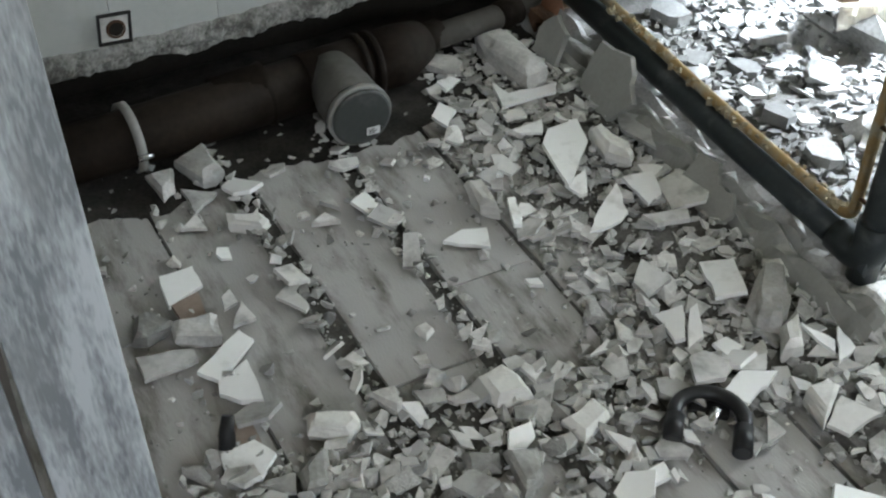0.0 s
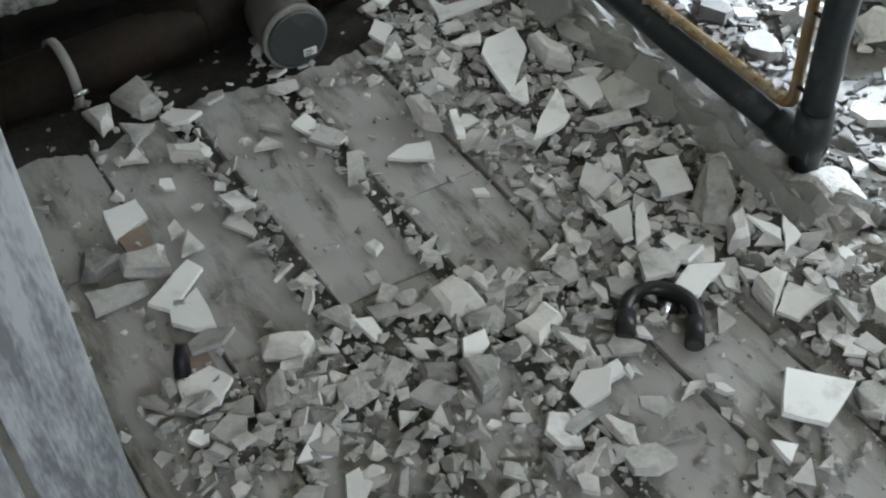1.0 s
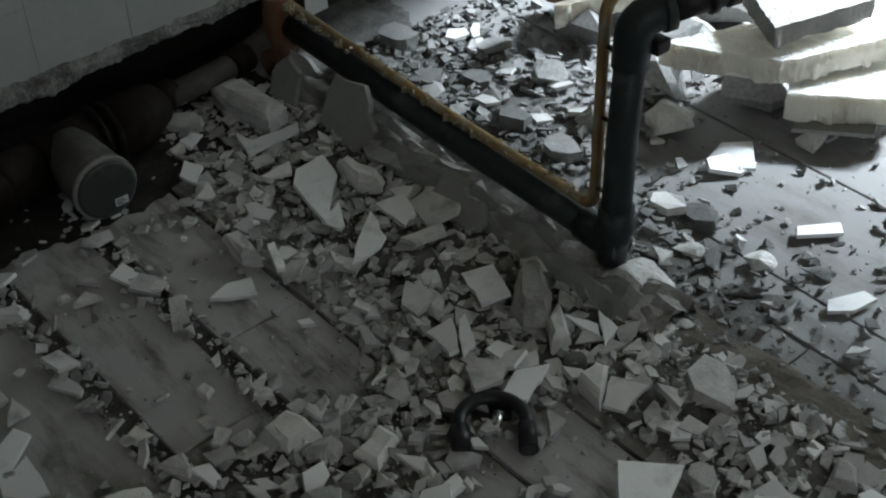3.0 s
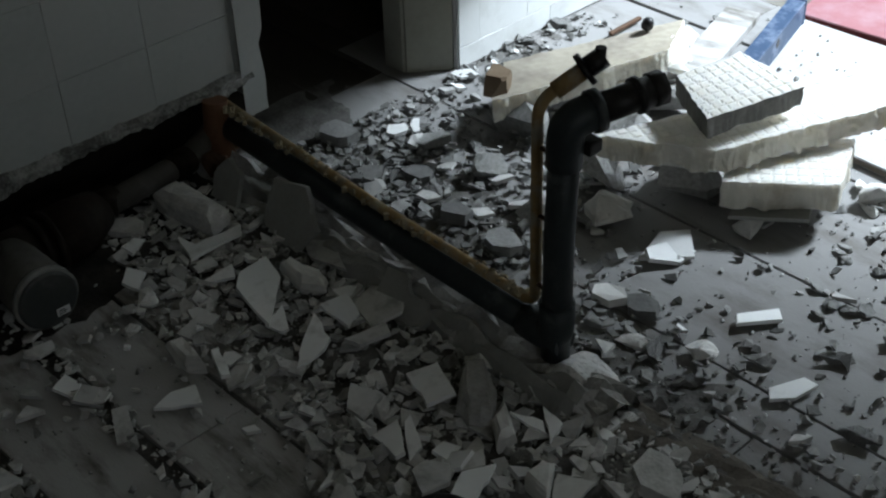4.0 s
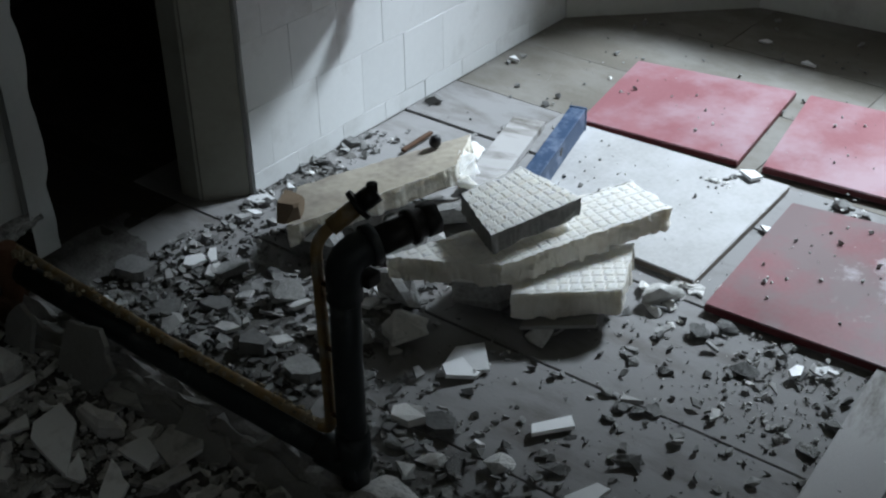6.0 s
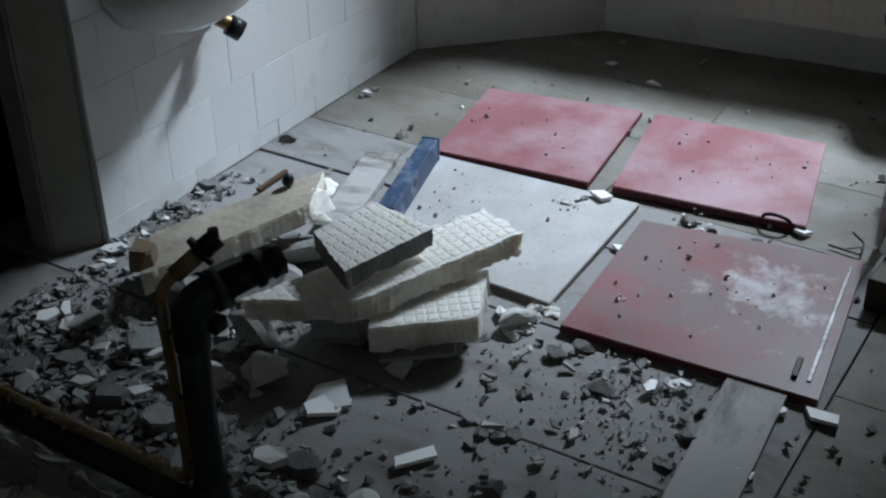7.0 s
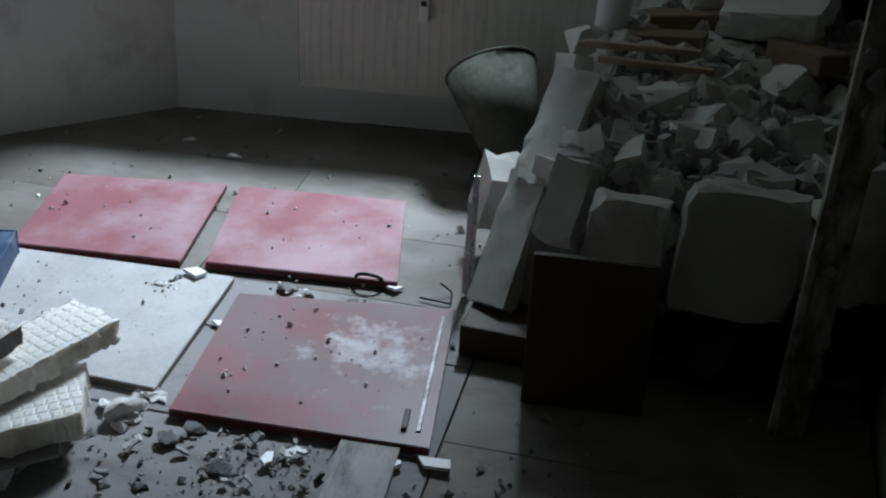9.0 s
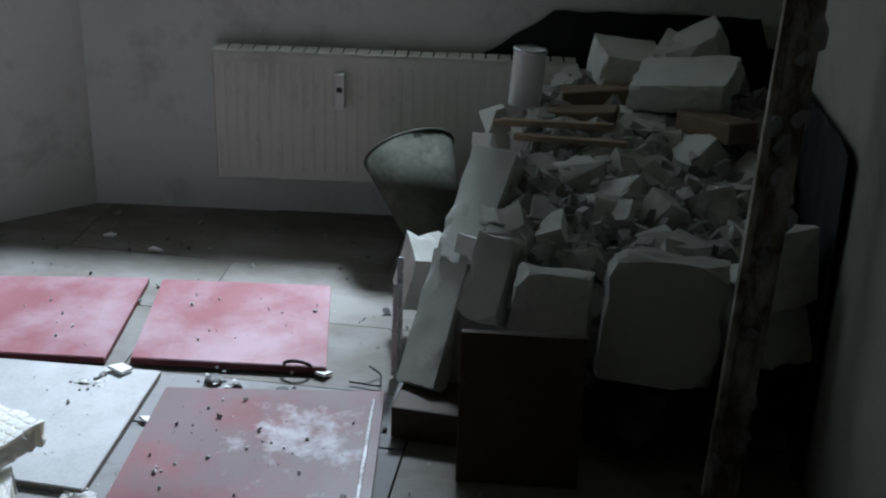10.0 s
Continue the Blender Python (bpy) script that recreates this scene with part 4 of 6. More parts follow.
def heap_height(x, y):
    u = min(1, max(0, (x - 1.40) / 0.10))
    v = min(1, max(0, (-0.74 - 0.10 * max(0, x - 1.5) - y) / 0.17))
    return max(0, (0.30 + 0.16 * min(1, (x - 1.24) / 0.9)) * u ** 0.5 * v ** 0.7)


def block(x, y, z, sx, sy, sz, rx, ry, rz, seed, mat=None, label="broken pale grey aerated concrete block"):
    ob = new("concrete_block", broken_block(random.Random(seed), sx, sy, sz, mat or M_BLOCK))
    ob.matrix_basis = pose(x, y, z, rx, ry, rz)
    return tagged(ob, label, "block", "concrete blocks in the heap")


# black lumps added for the dark gap below the blocks along the front
for i, (x, y, sx, sy, sz) in enumerate(((1.36, -1.06, 0.20, 0.26, 0.23), (1.36, -1.33, 0.22, 0.30, 0.25), (1.38, -1.55, 0.22, 0.22, 0.25))):
    ob = new("rubble_sack", lump_mesh(random.Random(300 + i), M_FILM, 2, 0.08, 0.95))
    ob.matrix_basis = pose(x, y, 0, 0, 0, 20 * i) @ Matrix.Diagonal((sx * 1.15, sy * 1.1, sz * 1.1, 1))
    tagged(ob, "black lump added to darken the gap under the blocks", "sack", "black rubble sacks")

# blocks along the front and the side of the heap
block(1.30, -1.315, 0.21, 0.11, 0.25, 0.28, 4, 8, 3, 1, label="large upright aerated concrete block with a sawn face")
block(1.32, -1.085, 0.19, 0.10, 0.17, 0.23, 0, 14, -4, 2, label="aerated concrete block with a cut groove")
def slab_between(p, q, width, thick, roll, seed, label):
    """A broken slab whose middle line runs from p to q, turned about it by roll degrees."""
    p, q = Vector(p), Vector(q)
    d = q - p
    ob = new("concrete_block", broken_block(random.Random(seed), d.length, width, thick, M_BLOCK))
    ob.matrix_basis = Matrix.Translation((p + q) / 2) @ d.to_track_quat('X', 'Z').to_matrix().to_4x4() @ Matrix.Rotation(radians(roll), 4, 'X') @ Matrix.Translation((0, 0, -thick / 2))
    return tagged(ob, label, "block", "concrete blocks in the heap")


slab_between((1.44, -0.925, 0.235), (1.53, -0.965, 0.415), 0.095, 0.12, 8, 3, "broken aerated concrete block leaning in the heap")
slab_between((1.38, -0.795, 0.080), (1.60, -0.845, 0.330), 0.105, 0.060, -14, 4, "long pale concrete slab leaning on the heap")
slab_between((1.57, -0.850, 0.300), (1.82, -0.915, 0.500), 0.120, 0.080, -6, 44, "crumbling grey plaster slab on the heap")
block(1.80, -0.72, 0.10, 0.14, 0.12, 0.17, 10, -12, 20, 5, label="white topped concrete block beside the heap")
block(1.86, -0.90, 0.42, 0.11, 0.08, 0.07, 24, -26, 30, 6)
block(2.02, -0.87, 0.43, 0.08, 0.07, 0.06, 14, 12, 50, 31)
block(2.15, -0.88, 0.45, 0.09, 0.07, 0.07, -20, 10, 10, 32)
block(1.62, -0.92, 0.31, 0.15, 0.12, 0.12, 30, 12, 40, 33)
tagged(part("dark_crate", box((-0.10, -0.085, 0), (0.10, 0.085, 0.082), 0.006), M_DARKPANEL, m=pose(1.375, -0.835, 0, 0, 0, -4)), "low dark brown box under a leaning slab", "box")
block(1.40, -1.56, 0.24, 0.20, 0.14, 0.20, -10, 12, 20, 10)
block(2.24, -1.375, 0.565, 0.22, 0.27, 0.075, -8, -7, -14, 13, label="large flat concrete slab on top of the heap")
block(2.43, -1.20, 0.54, 0.17, 0.20, 0.10, 10, -8, 20, 14)
block(2.47, -1.33, 0.55, 0.12, 0.13, 0.11, -14, -10, 50, 17)
block(2.44, -1.47, 0.54, 0.12, 0.17, 0.18, -32, -10, 10, 15)
block(1.37, -1.575, 0.40, 0.14, 0.13, 0.17, -8, 6, 12, 16)
r = random.Random(21)
for i in range(120):
    x, y = r.uniform(1.42, 2.52), r.uniform(-1.60, -0.86)
    s = r.uniform(0.05, 0.125)
    z = heap_height(x, y) - s * 0.25
    block(x, y, z + 0.02, s * r.uniform(0.9, 1.5), s * r.uniform(0.6, 1.0), s * r.uniform(0.45, 0.9), r.uniform(-40, 40), r.uniform(-40, 40), r.uniform(0, 360), 100 + i)
for i in range(70):
    x, y = r.uniform(1.38, 2.5), r.uniform(-1.60, -0.84)
    s = r.uniform(0.03, 0.10)
    ob = new("plaster_lump", lump_mesh(r, M_PLASTER, 1, 0.3, 0.8))
    ob.matrix_basis = pose(x, y, heap_height(x, y) + r.uniform(0, 0.03), r.uniform(-40, 40), r.uniform(-40, 40), r.uniform(0, 360)) @ Matrix.Diagonal((s, s, s, 1))
    tagged(ob, "broken grey plaster lump on the rubble heap", "rubble", "lumps on the heap")
for i in range(34):
    x, y = r.uniform(1.45, 2.4), r.uniform(-1.55, -0.88)
    s = r.uniform(0.06, 0.15)
    bm = sheet([(a * s, b * s) for a, b in shard_outline(r, r.uniform(.4, .8))], 0.008)
    ob = part("tile_shard", bm, r.choice((M_GLAZE, M_GLAZE_DUSTY, M_PLASTER)))
    ob.matrix_basis = pose(x, y, heap_height(x, y) + r.uniform(0.03, 0.06), r.uniform(-30, 30), r.uniform(-30, 30), r.uniform(0, 360))
    tagged(ob, "broken tile on the rubble heap", "tile shard", "tile shards on the heap")
# white crumbs of plaster along the lit edge of the heap
for i in range(40):
    u = 0.28 + 0.72 * i / 39
    s = r.uniform(0.025, 0.06)
    ob = new("plaster_lump", lump_mesh(r, M_PLASTER_WHITE, 1, 0.35, 0.8))
    x = 1.50 + 0.75 * u + r.uniform(-.02, .02)
    y = -0.82 - 0.10 * (x - 1.5) + r.uniform(-.045, .02)
    ob.matrix_basis = pose(x, y, heap_height(x, y) + r.uniform(-.02, .02), r.uniform(-40, 40), r.uniform(-40, 40), r.uniform(0, 360)) @ Matrix.Diagonal((s, s, s, 1))
    tagged(ob, "crumbly white plaster lump on the edge of the heap", "rubble", "lumps on the heap")
# bricks, pieces of wood and a jar near the back of the heap
for i, (x, y, z, rz) in enumerate(((2.16, -1.10, 0.48, 84), (2.30, -1.14, 0.50, 96), (2.05, -1.45, 0.52, 40))):
    bm = box((-0.10, -0.05, 0), (0.10, 0.05, 0.055), 0.006)
    tagged(part("brick", bm, M_BRICK, m=pose(x, y, z, 5, 6, rz)), "dusty orange brick in the rubble", "brick", "bricks in the heap")
for i, (x, y, z, rz) in enumerate(((2.02, -1.04, 0.525, 82), (2.06, -1.02, 0.51, 86), (1.97, -1.08, 0.50, 78))):
    tagged(part("wood_lath", box((-0.15, -0.012, 0), (0.15, 0.012, 0.016), 0.002), M_WOOD, m=pose(x, y, z, 3, 4, rz)), "pale wooden lath on the rubble", "lath", "laths on the heap")
tin = thing("tin_can", "dented white and silver tin can on the rubble", "can", pose(2.26, -0.935, 0.50, 3, 4, 0))
part("body", ring_profile([(0.0, 0.0), (0.045, 0.0), (0.048, 0.004), (0.046, 0.01), (0.046, 0.15), (0.048, 0.155), (0.046, 0.16), (0.043, 0.156), (0.0, 0.150)]), M_CERAMIC, tin)
part("rim", ring_profile([(0.046, 0.155), (0.049, 0.157), (0.049, 0.163), (0.045, 0.163)]), M_STEEL, tin)

for x, y, s, rx, ry, rz in ((1.600, -0.705, 0.30, 0, -86, 6), (1.570, -0.700, 0.24, 0, -83, 3)):
    tagged(part("metal_strip", box((-s / 2, -0.008, 0), (s / 2, 0.008, 0.003), 0.001), M_STEEL, m=pose(x, y, s * 0.5 + 0.004, rx, ry, rz)), "bright narrow metal strip leaning on a slab", "metal strip", "strips by the heap")
tagged(part("brown_panel", box((-0.009, -0.132, 0), (0.009, 0.132, 0.352), 0.002), M_DARKPANEL, m=pose(1.155, -1.045, 0, 0, 5, 4)), "dark brown square board leaning against the heap", "board")

post = thing("frame_post", "rusty steel door frame post with plaster stuck to it", "post", pose(1.20, -1.485, 0, 1.7, 0, 0))
part("post", box((-0.03, -0.032, 0), (0.03, 0.026, 2.46), 0.004), M_POST, post)
part("rebate", box((-0.036, 0.026, 0), (0.0, 0.042, 2.46), 0.003), M_POST, post)
for i in range(22):
    ob = part("plaster_crust", bmesh.new(), M_PLASTER, post)
    ob.data = lump_mesh(r, M_MORTAR, 1, 0.3, 0.8)
    z = r.uniform(0.05, 1.3)
    s = r.uniform(0.025, 0.06)
    ob.matrix_basis = pose(-0.03, r.choice((-0.026, 0.0, 0.026)), z, r.uniform(-30, 30), 60, 0) @ Matrix.Diagonal((s * 1.7, s * .7, s * 0.5, 1))

# radiator
rad = thing("radiator", "cream panel radiator on the wall with a heat meter", "radiator", EAST @ pose(0.42, -0.075, 0.14))
RW, RH = 1.10, 0.405
bm = bmesh.new()
add_box(bm, (0, -0.012, 0), (RW, 0.012, RH), bevel=0.006)
part("front_panel", bm, M_RADIATOR, rad)
for i in range(32):
    x = 0.03 + i * (RW - 0.06) / 31
    part("rib", box((x - 0.008, -0.0130, 0.03), (x + 0.008, -0.009, RH - 0.03), 0.003), M_RADIATOR, rad)
part("back_panel", box((0.01, 0.045, 0.0), (RW - .01, 0.060, RH - 0.01), 0.004), M_RADIATOR, rad)
bm = bmesh.new()
for i in range(28):
    add_box(bm, (0.004 + i * 0.039, -0.010, RH + 0.001), (0.038 + i * 0.039, 0.062, RH + 0.004))
part("top_grille", bm, M_RADIATOR, rad)
part("side_cover", box((-0.006, -0.012, 0.005), (0.0, 0.062, RH), 0.002), M_RADIATOR, rad)
part("bracket", box((0.12, 0.058, 0.05), (0.15, 0.075, RH - 0.05)), M_STEEL, rad)
part("bracket", box((0.85, 0.058, 0.05), (0.88, 0.075, RH - 0.05)), M_STEEL, rad)
meter = part("heat_meter", box((0.372, -0.042, 0.245), (0.402, -0.013, 0.355), 0.004), M_CERAMIC, rad, "small white heat meter")
part("display", box((0.378, -0.0435, 0.30), (0.396, -0.0415, 0.315)), M_IRON, meter)
part("valve", tube([(RW, 0.02, RH - 0.035), (RW + 0.09, 0.02, RH - 0.035)], 0.016, 16), M_CERAMIC, rad, "white radiator valve head")

bucket = thing("bucket", "tilted grey-green bucket with a wide rim", "bucket", Matrix.Translation((2.13, -0.735, 0.075)) @ Vector((0.25, 0.16, 0.26)).to_track_quat('Z', 'Y').to_matrix().to_4x4() @ Matrix.Diagonal((1.06, 1.06, 1.06, 1)))
part("body", ring_profile([(0.0, 0.004), (0.062, 0.004), (0.066, 0.0), (0.129, 0.325), (0.125, 0.325), (0.062, 0.01), (0.0, 0.008)]), M_BUCKET, bucket)
part("rim", ring_profile([(0.126, 0.318), (0.131, 0.320), (0.131, 0.326), (0.128, 0.328), (0.122, 0.324)]), M_BUCKET, bucket)

# wash basin on the tiled wall, seen from below its rim
basin = thing("wash_basin", "white ceramic wash basin on the tiled wall", "basin", pose(0.98, 0.895, 0.46))
bm = bmesh.new()
rows = []
for k, (s, z) in enumerate(((0.10, 0.0), (0.45, 0.012), (0.75, 0.05), (0.95, 0.12), (1.0, 0.17), (0.96, 0.172), (0.85, 0.14), (0.5, 0.06), (0.05, 0.05))):
    rows.append([bm.verts.new((0.25 * s * math.cos(a), -0.20 * s * math.sin(a) ** (1 if math.sin(a) > 0 else 1) - 0.02 if math.sin(a) > 0 else -0.004, z)) for a in (2 * math.pi * i / 40 for i in range(40))])
for a, b in zip(rows, rows[1:]):
    for k in range(40):
        bm.faces.new((a[k], a[(k + 1) % 40], b[(k + 1) % 40], b[k])).smooth = True
bm.faces.new(rows[0][::-1])
bm.faces.new(rows[-1])
bmesh.ops.recalc_face_normals(bm, faces=bm.faces)
part("bowl", bm, M_CERAMIC, basin)
stub = thing("pipe_stub", "short black drain stub sticking out of the tiled wall", "pipe", pose(1.10, 0.905, 0.428))
part("bend", tube(bend([(-0.01, 0, 0.012), (-0.006, -0.045, 0.006), (0.018, -0.075, -0.022)], 0.02), 0.019, 20), M_BRASS, stub, "tarnished brass bend")
part("collar", tube([(0.004, -0.060, -0.008), (0.024, -0.083, -0.030)], 0.027, 20), M_BLACK, stub)
part("rosette", tube([(-0.01, 0.0, 0.012), (-0.009, -0.012, 0.011)], 0.032, 20), M_BRASS, stub, "tarnished brass ring")

# a black plug between the boards
plug = tagged(part("black_plug", tube([(0, 0, 0.0), (0, 0.012, 0.022), (0, 0.02, 0.045)], 0.012, 14, radii=[0.013, 0.012, 0.009]), M_BLACK, m=pose(-1.035, 0.155, 0.006, 0, 30, 20)), "small black rubber plug among the shards", "plug")

# ---- wall tiles ----
def wall_tiles(parent, x0, x1, z_cuts, y, w, mat, rnd, shift, gap=0.0014, thick=0.0035, hole=None):
    """Tiles on a wall that faces -y; z_cuts are the joints' heights. Alike tiles share a mesh."""
    shared = {}
    for row, (za, zb) in enumerate(zip(z_cuts, z_cuts[1:])):
        x = x0 - shift[row % len(shift)]
        while x < x1:
            a, b = max(x, x0), min(x + w, x1)
            if b - a > 0.015:
                key = (round(b - a, 3), round(zb - za, 3))
                if key not in shared:
                    shared[key] = mesh_of(box((-(b - a - gap) / 2, -thick, 0), ((b - a - gap) / 2, 0, zb - za - gap), 0.0012), mat)
                ob = new("wall_tile", shared[key])
                ob.parent = parent
                ob.matrix_basis = pose((a + b) / 2, y + rnd.uniform(-0.0008, 0.0004), za, rnd.uniform(-.3, .3), 0, rnd.uniform(-.3, .3))
            x += w


rt = random.Random(14)
wall_tiles(wall_tiled, 0.657, 2.035, [0.002, 0.056, 0.226, 0.396, 0.566, 0.736], 0.9052, 0.1705, M_TILE_WALL, rt, (0.014, 0.10), gap=0.0009)
wall_tiles(wall_north, -1.296, 0.125, [0.167, 0.32, 0.49, 0.66], 1.005, 0.20, M_TILE_WALL_OLD, rt, (0.021, 0.021), gap=0.0007)

# ---- floorboards ----
rf = random.Random(4)
boards(floor, -2.4, -1.16, -3.0, 1.12, M_PLANK_NEAR, rf, (0.16, 0.15), (0.006, 0.01))
x = -1.155
for w, g in ((0.185, 0.006), (0.145, 0.045), (0.155, 0.036), (0.155, 0.008), (0.150, 0.008), (0.16, 0.010), (0.14, 0.01)):
    boards(floor, x, x + w, -3.0, 1.12, M_PLANK_NEAR, rf, (w,), (0.0,))
    x += w + g
boards(floor, 0.01, 0.215, -1.66, 1.03, M_PLANK_FAR, rf, (0.1,), (0.004, 0.008))
boards(floor, 0.01, 0.60, 1.035, 2.5, M_PLANK_SHADE, rf, (0.16,), (0.004,))
boards(floor, 0.22, 0.515, -0.78, 1.03, M_PLANK_FAR, rf, (0.30,), (0.004,))
boards(floor, 0.523, 1.47, -0.78, 1.2, M_PLANK_FAR, rf, (0.35, 0.33, 0.36), (0.003, 0.006))
boards(floor, 0.22, 1.47, -1.66, -0.785, M_PLANK_BARE, rf, (0.35, 0.40, 0.33), (0.0004, 0.0008))
boards(floor, 1.475, 2.70, -1.66, 1.2, M_PLANK_BARE, rf, (0.35, 0.40, 0.33), (0.0004, 0.0008))
boards(floor, 0.01, 0.2, -3.0, -1.66, M_PLANK_FAR, rf, (0.1,), (0.004, 0.008))

# ---- shards and lumps on the floor, the ones that stand out ----
SHARDS_A = [(-0.24, 0.55, 0.2, 0.55, 42, 9), (-0.38, 0.55, 0.049, 0.6, 116, 9), (-0.26, 0.45, 0.046, 0.8, 158, 9), (-0.25, 0.37, 0.122, 0.6, 36, 9), (-0.16, 0.4, 0.071, 0.7, 134, 7), (-0.09, 0.36, 0.093, 0.6, 131, 5), (-0.51, 0.41, 0.084, 0.45, 163, 9), (-0.41, 0.42, 0.076, 0.4, 77, 8), (-0.18, 0.12, 0.081, 0.8, 120, 9), (-0.11, -0.06, 0.076, 0.4, 116, 9), (-0.11, -0.09, 0.065, 0.5, 56, 9), (-0.32, 0.07, 0.075, 0.8, 85, 8), (-0.29, 0.06, 0.074, 0.35, 59, 9), (-0.32, -0.03, 0.067, 0.7, 125, 6), (-0.29, -0.09, 0.074, 0.5, 152, 9), (-0.31, -0.36, 0.092, 0.75, 141, 9)]
SHARDS_B = [(-0.2, -0.18, 0.067, 0.5, 69, 8), (-0.97, 0.52, 0.066, 0.6, 166, 9), (-0.99, 0.39, 0.07, 0.4, 147, 7), (-0.97, 0.33, 0.11, 0.35, 19, 9), (-0.98, 0.25, 0.063, 0.9, 153, 9), (-1.02, 0.11, 0.072, 0.65, 147, 8), (-0.91, 0.39, 0.036, 0.9, 0, 8), (-0.83, 0.4, 0.068, 0.5, 117, 6), (-0.8, 0.13, 0.06, 0.5, 132, 6), (-0.58, 0.04, 0.064, 0.6, 33, 6), (-0.52, -0.17, 0.048, 0.6, 167, 9), (-0.42, -0.25, 0.045, 0.4, 167, 9), (-0.68, -0.07, 0.074, 0.8, 102, 6), (-0.92, -0.06, 0.057, 0.9, 157, 5), (-1.06, 0.04, 0.031, 0.9, 148, 7), (-1.03, 0.04, 0.019, 0.8, 118, 7)]
SHARDS_C = [(-0.41, -0.4, 0.034, 0.6, 140, 8), (-0.69, 0.57, 0.055, 0.6, 139, 7), (-0.67, 0.61, 0.031, 0.8, 147, 8), (-0.88, 0.71, 0.059, 0.7, 147, 7), (-0.9, 0.65, 0.041, 0.6, 158, 8), (-0.89, 0.56, 0.036, 0.7, 111, 8), (-0.37, 0.75, 0.05, 0.7, 137, 8), (-0.25, 0.64, 0.07, 0.4, 147, 7), (-0.14, 0.52, 0.094, 0.4, 112, 7), (-0.06, 0.57, 0.088, 0.6, 107, 5), (-0.46, 0.26, 0.033, 0.5, 135, 8), (-0.44, 0.09, 0.045, 0.6, 172, 9), (-0.29, 0.18, 0.049, 0.8, 122, 6), (-0.23, 0.22, 0.044, 0.5, 128, 7), (-0.19, 0.21, 0.067, 0.3, 82, 6), (-0.18, 0.3, 0.07, 0.4, 148, 6)]
SHARDS_D = [(-0.23, 0.28, 0.067, 0.4, 140, 5), (-0.06, -0.17, 0.047, 0.5, 92, 8), (-0.49, 0.59, 0.012, 0.8, 132, 9), (-0.2, 0.75, 0.118, 0.45, 127, 7), (-0.11, 0.55, 0.097, 0.4, 109, 6), (-0.5, 0.42, 0.069, 0.5, 113, 5), (-0.29, 0.18, 0.054, 0.7, 153, 6), (-0.27, 0.15, 0.038, 0.5, 88, 6), (-0.23, 0.22, 0.044, 0.6, 137, 7), (-0.12, -0.05, 0.065, 0.4, 113, 9), (-0.1, -0.09, 0.047, 0.6, 79, 7), (-0.05, -0.16, 0.046, 0.5, 138, 9), (0.42, 0.08, 0.12, 0.7, 146, 8), (0.36, -0.17, 0.097, 0.4, 152, 8), (0.24, -0.32, 0.093, 0.4, 155, 7), (0.52, 0.35, 0.093, 0.6, 145, 8)]
SHARDS_E = [(0.35, 0.79, 0.06, 0.7, 155, 8), (0.64, 0.86, 0.077, 0.5, 121, 8), (0.58, 0.83, 0.043, 0.6, 114, 8), (1.0, -0.04, 0.069, 0.5, 152, 7), (0.86, -0.79, 0.078, 0.5, 83, 9), (0.84, -0.71, 0.029, 0.9, 92, 9), (0.4, 0.07, 0.107, 0.6, 156, 7), (1.43, -0.05, 0.102, 0.5, 103, 9), (1.24, -0.18, 0.037, 0.6, 103, 9), (1.52, -0.53, 0.046, 0.5, 117, 9), (1.63, 0.23, 0.047, 0.4, 102, 8), (2.22, 0.3, 0.042, 0.6, 111, 7), (2.14, 0.13, 0.045, 0.4, 100, 7), (1.67, 0.84, 0.035, 0.6, 98, 8), (0.63, -0.72, 0.036, 0.6, 99, 8)]
LUMPS_A = [(-0.43, 0.49, 0.084, 0.6, 105, 6), (-0.14, 0.04, 0.136, 0.6, 79, 6), (-0.17, -0.04, 0.069, 0.5, 76, 9), (-0.2, -0.22, 0.075, 0.5, 129, 5), (-0.18, -0.28, 0.046, 0.4, 67, 7), (-1.05, 0.44, 0.058, 0.7, 173, 5), (-1.06, 0.35, 0.084, 0.5, 160, 5), (-0.88, 0.13, 0.072, 0.5, 152, 8), (-0.99, 0.06, 0.044, 0.5, 168, 8), (-0.8, 0.24, 0.044, 0.5, 156, 9), (-0.63, 0.08, 0.094, 0.5, 141, 9), (-0.55, -0.03, 0.082, 0.7, 177, 9), (-0.52, -0.12, 0.056, 0.4, 71, 8), (-0.77, 0.01, 0.054, 0.8, 137, 5), (-0.72, -0.02, 0.049, 0.7, 161, 5), (-0.72, -0.08, 0.033, 0.9, 129, 7)]
LUMPS_B = [(-0.87, -0.11, 0.042, 0.7, 161, 9), (-0.84, -0.01, 0.057, 0.8, 137, 5), (-0.91, -0.01, 0.059, 0.6, 153, 6), (-0.93, 0.08, 0.04, 0.8, 162, 5), (-0.79, -0.18, 0.041, 0.8, 128, 5), (-0.57, -0.26, 0.07, 0.6, 103, 8), (-0.57, -0.32, 0.076, 0.6, 151, 5), (-0.62, -0.29, 0.034, 0.8, 140, 5), (-0.67, 0.25, 0.032, 0.7, 148, 9), (-0.62, 0.44, 0.032, 0.8, 134, 9), (-0.73, 0.59, 0.029, 0.8, 162, 9), (-0.92, 0.77, 0.055, 0.7, 131, 6), (-0.85, 0.79, 0.086, 0.6, 136, 4), (-0.82, 0.61, 0.076, 0.35, 153, 7), (-0.97, 0.58, 0.03, 0.8, 134, 9), (-0.39, 0.68, 0.06, 0.6, 15, 9)]
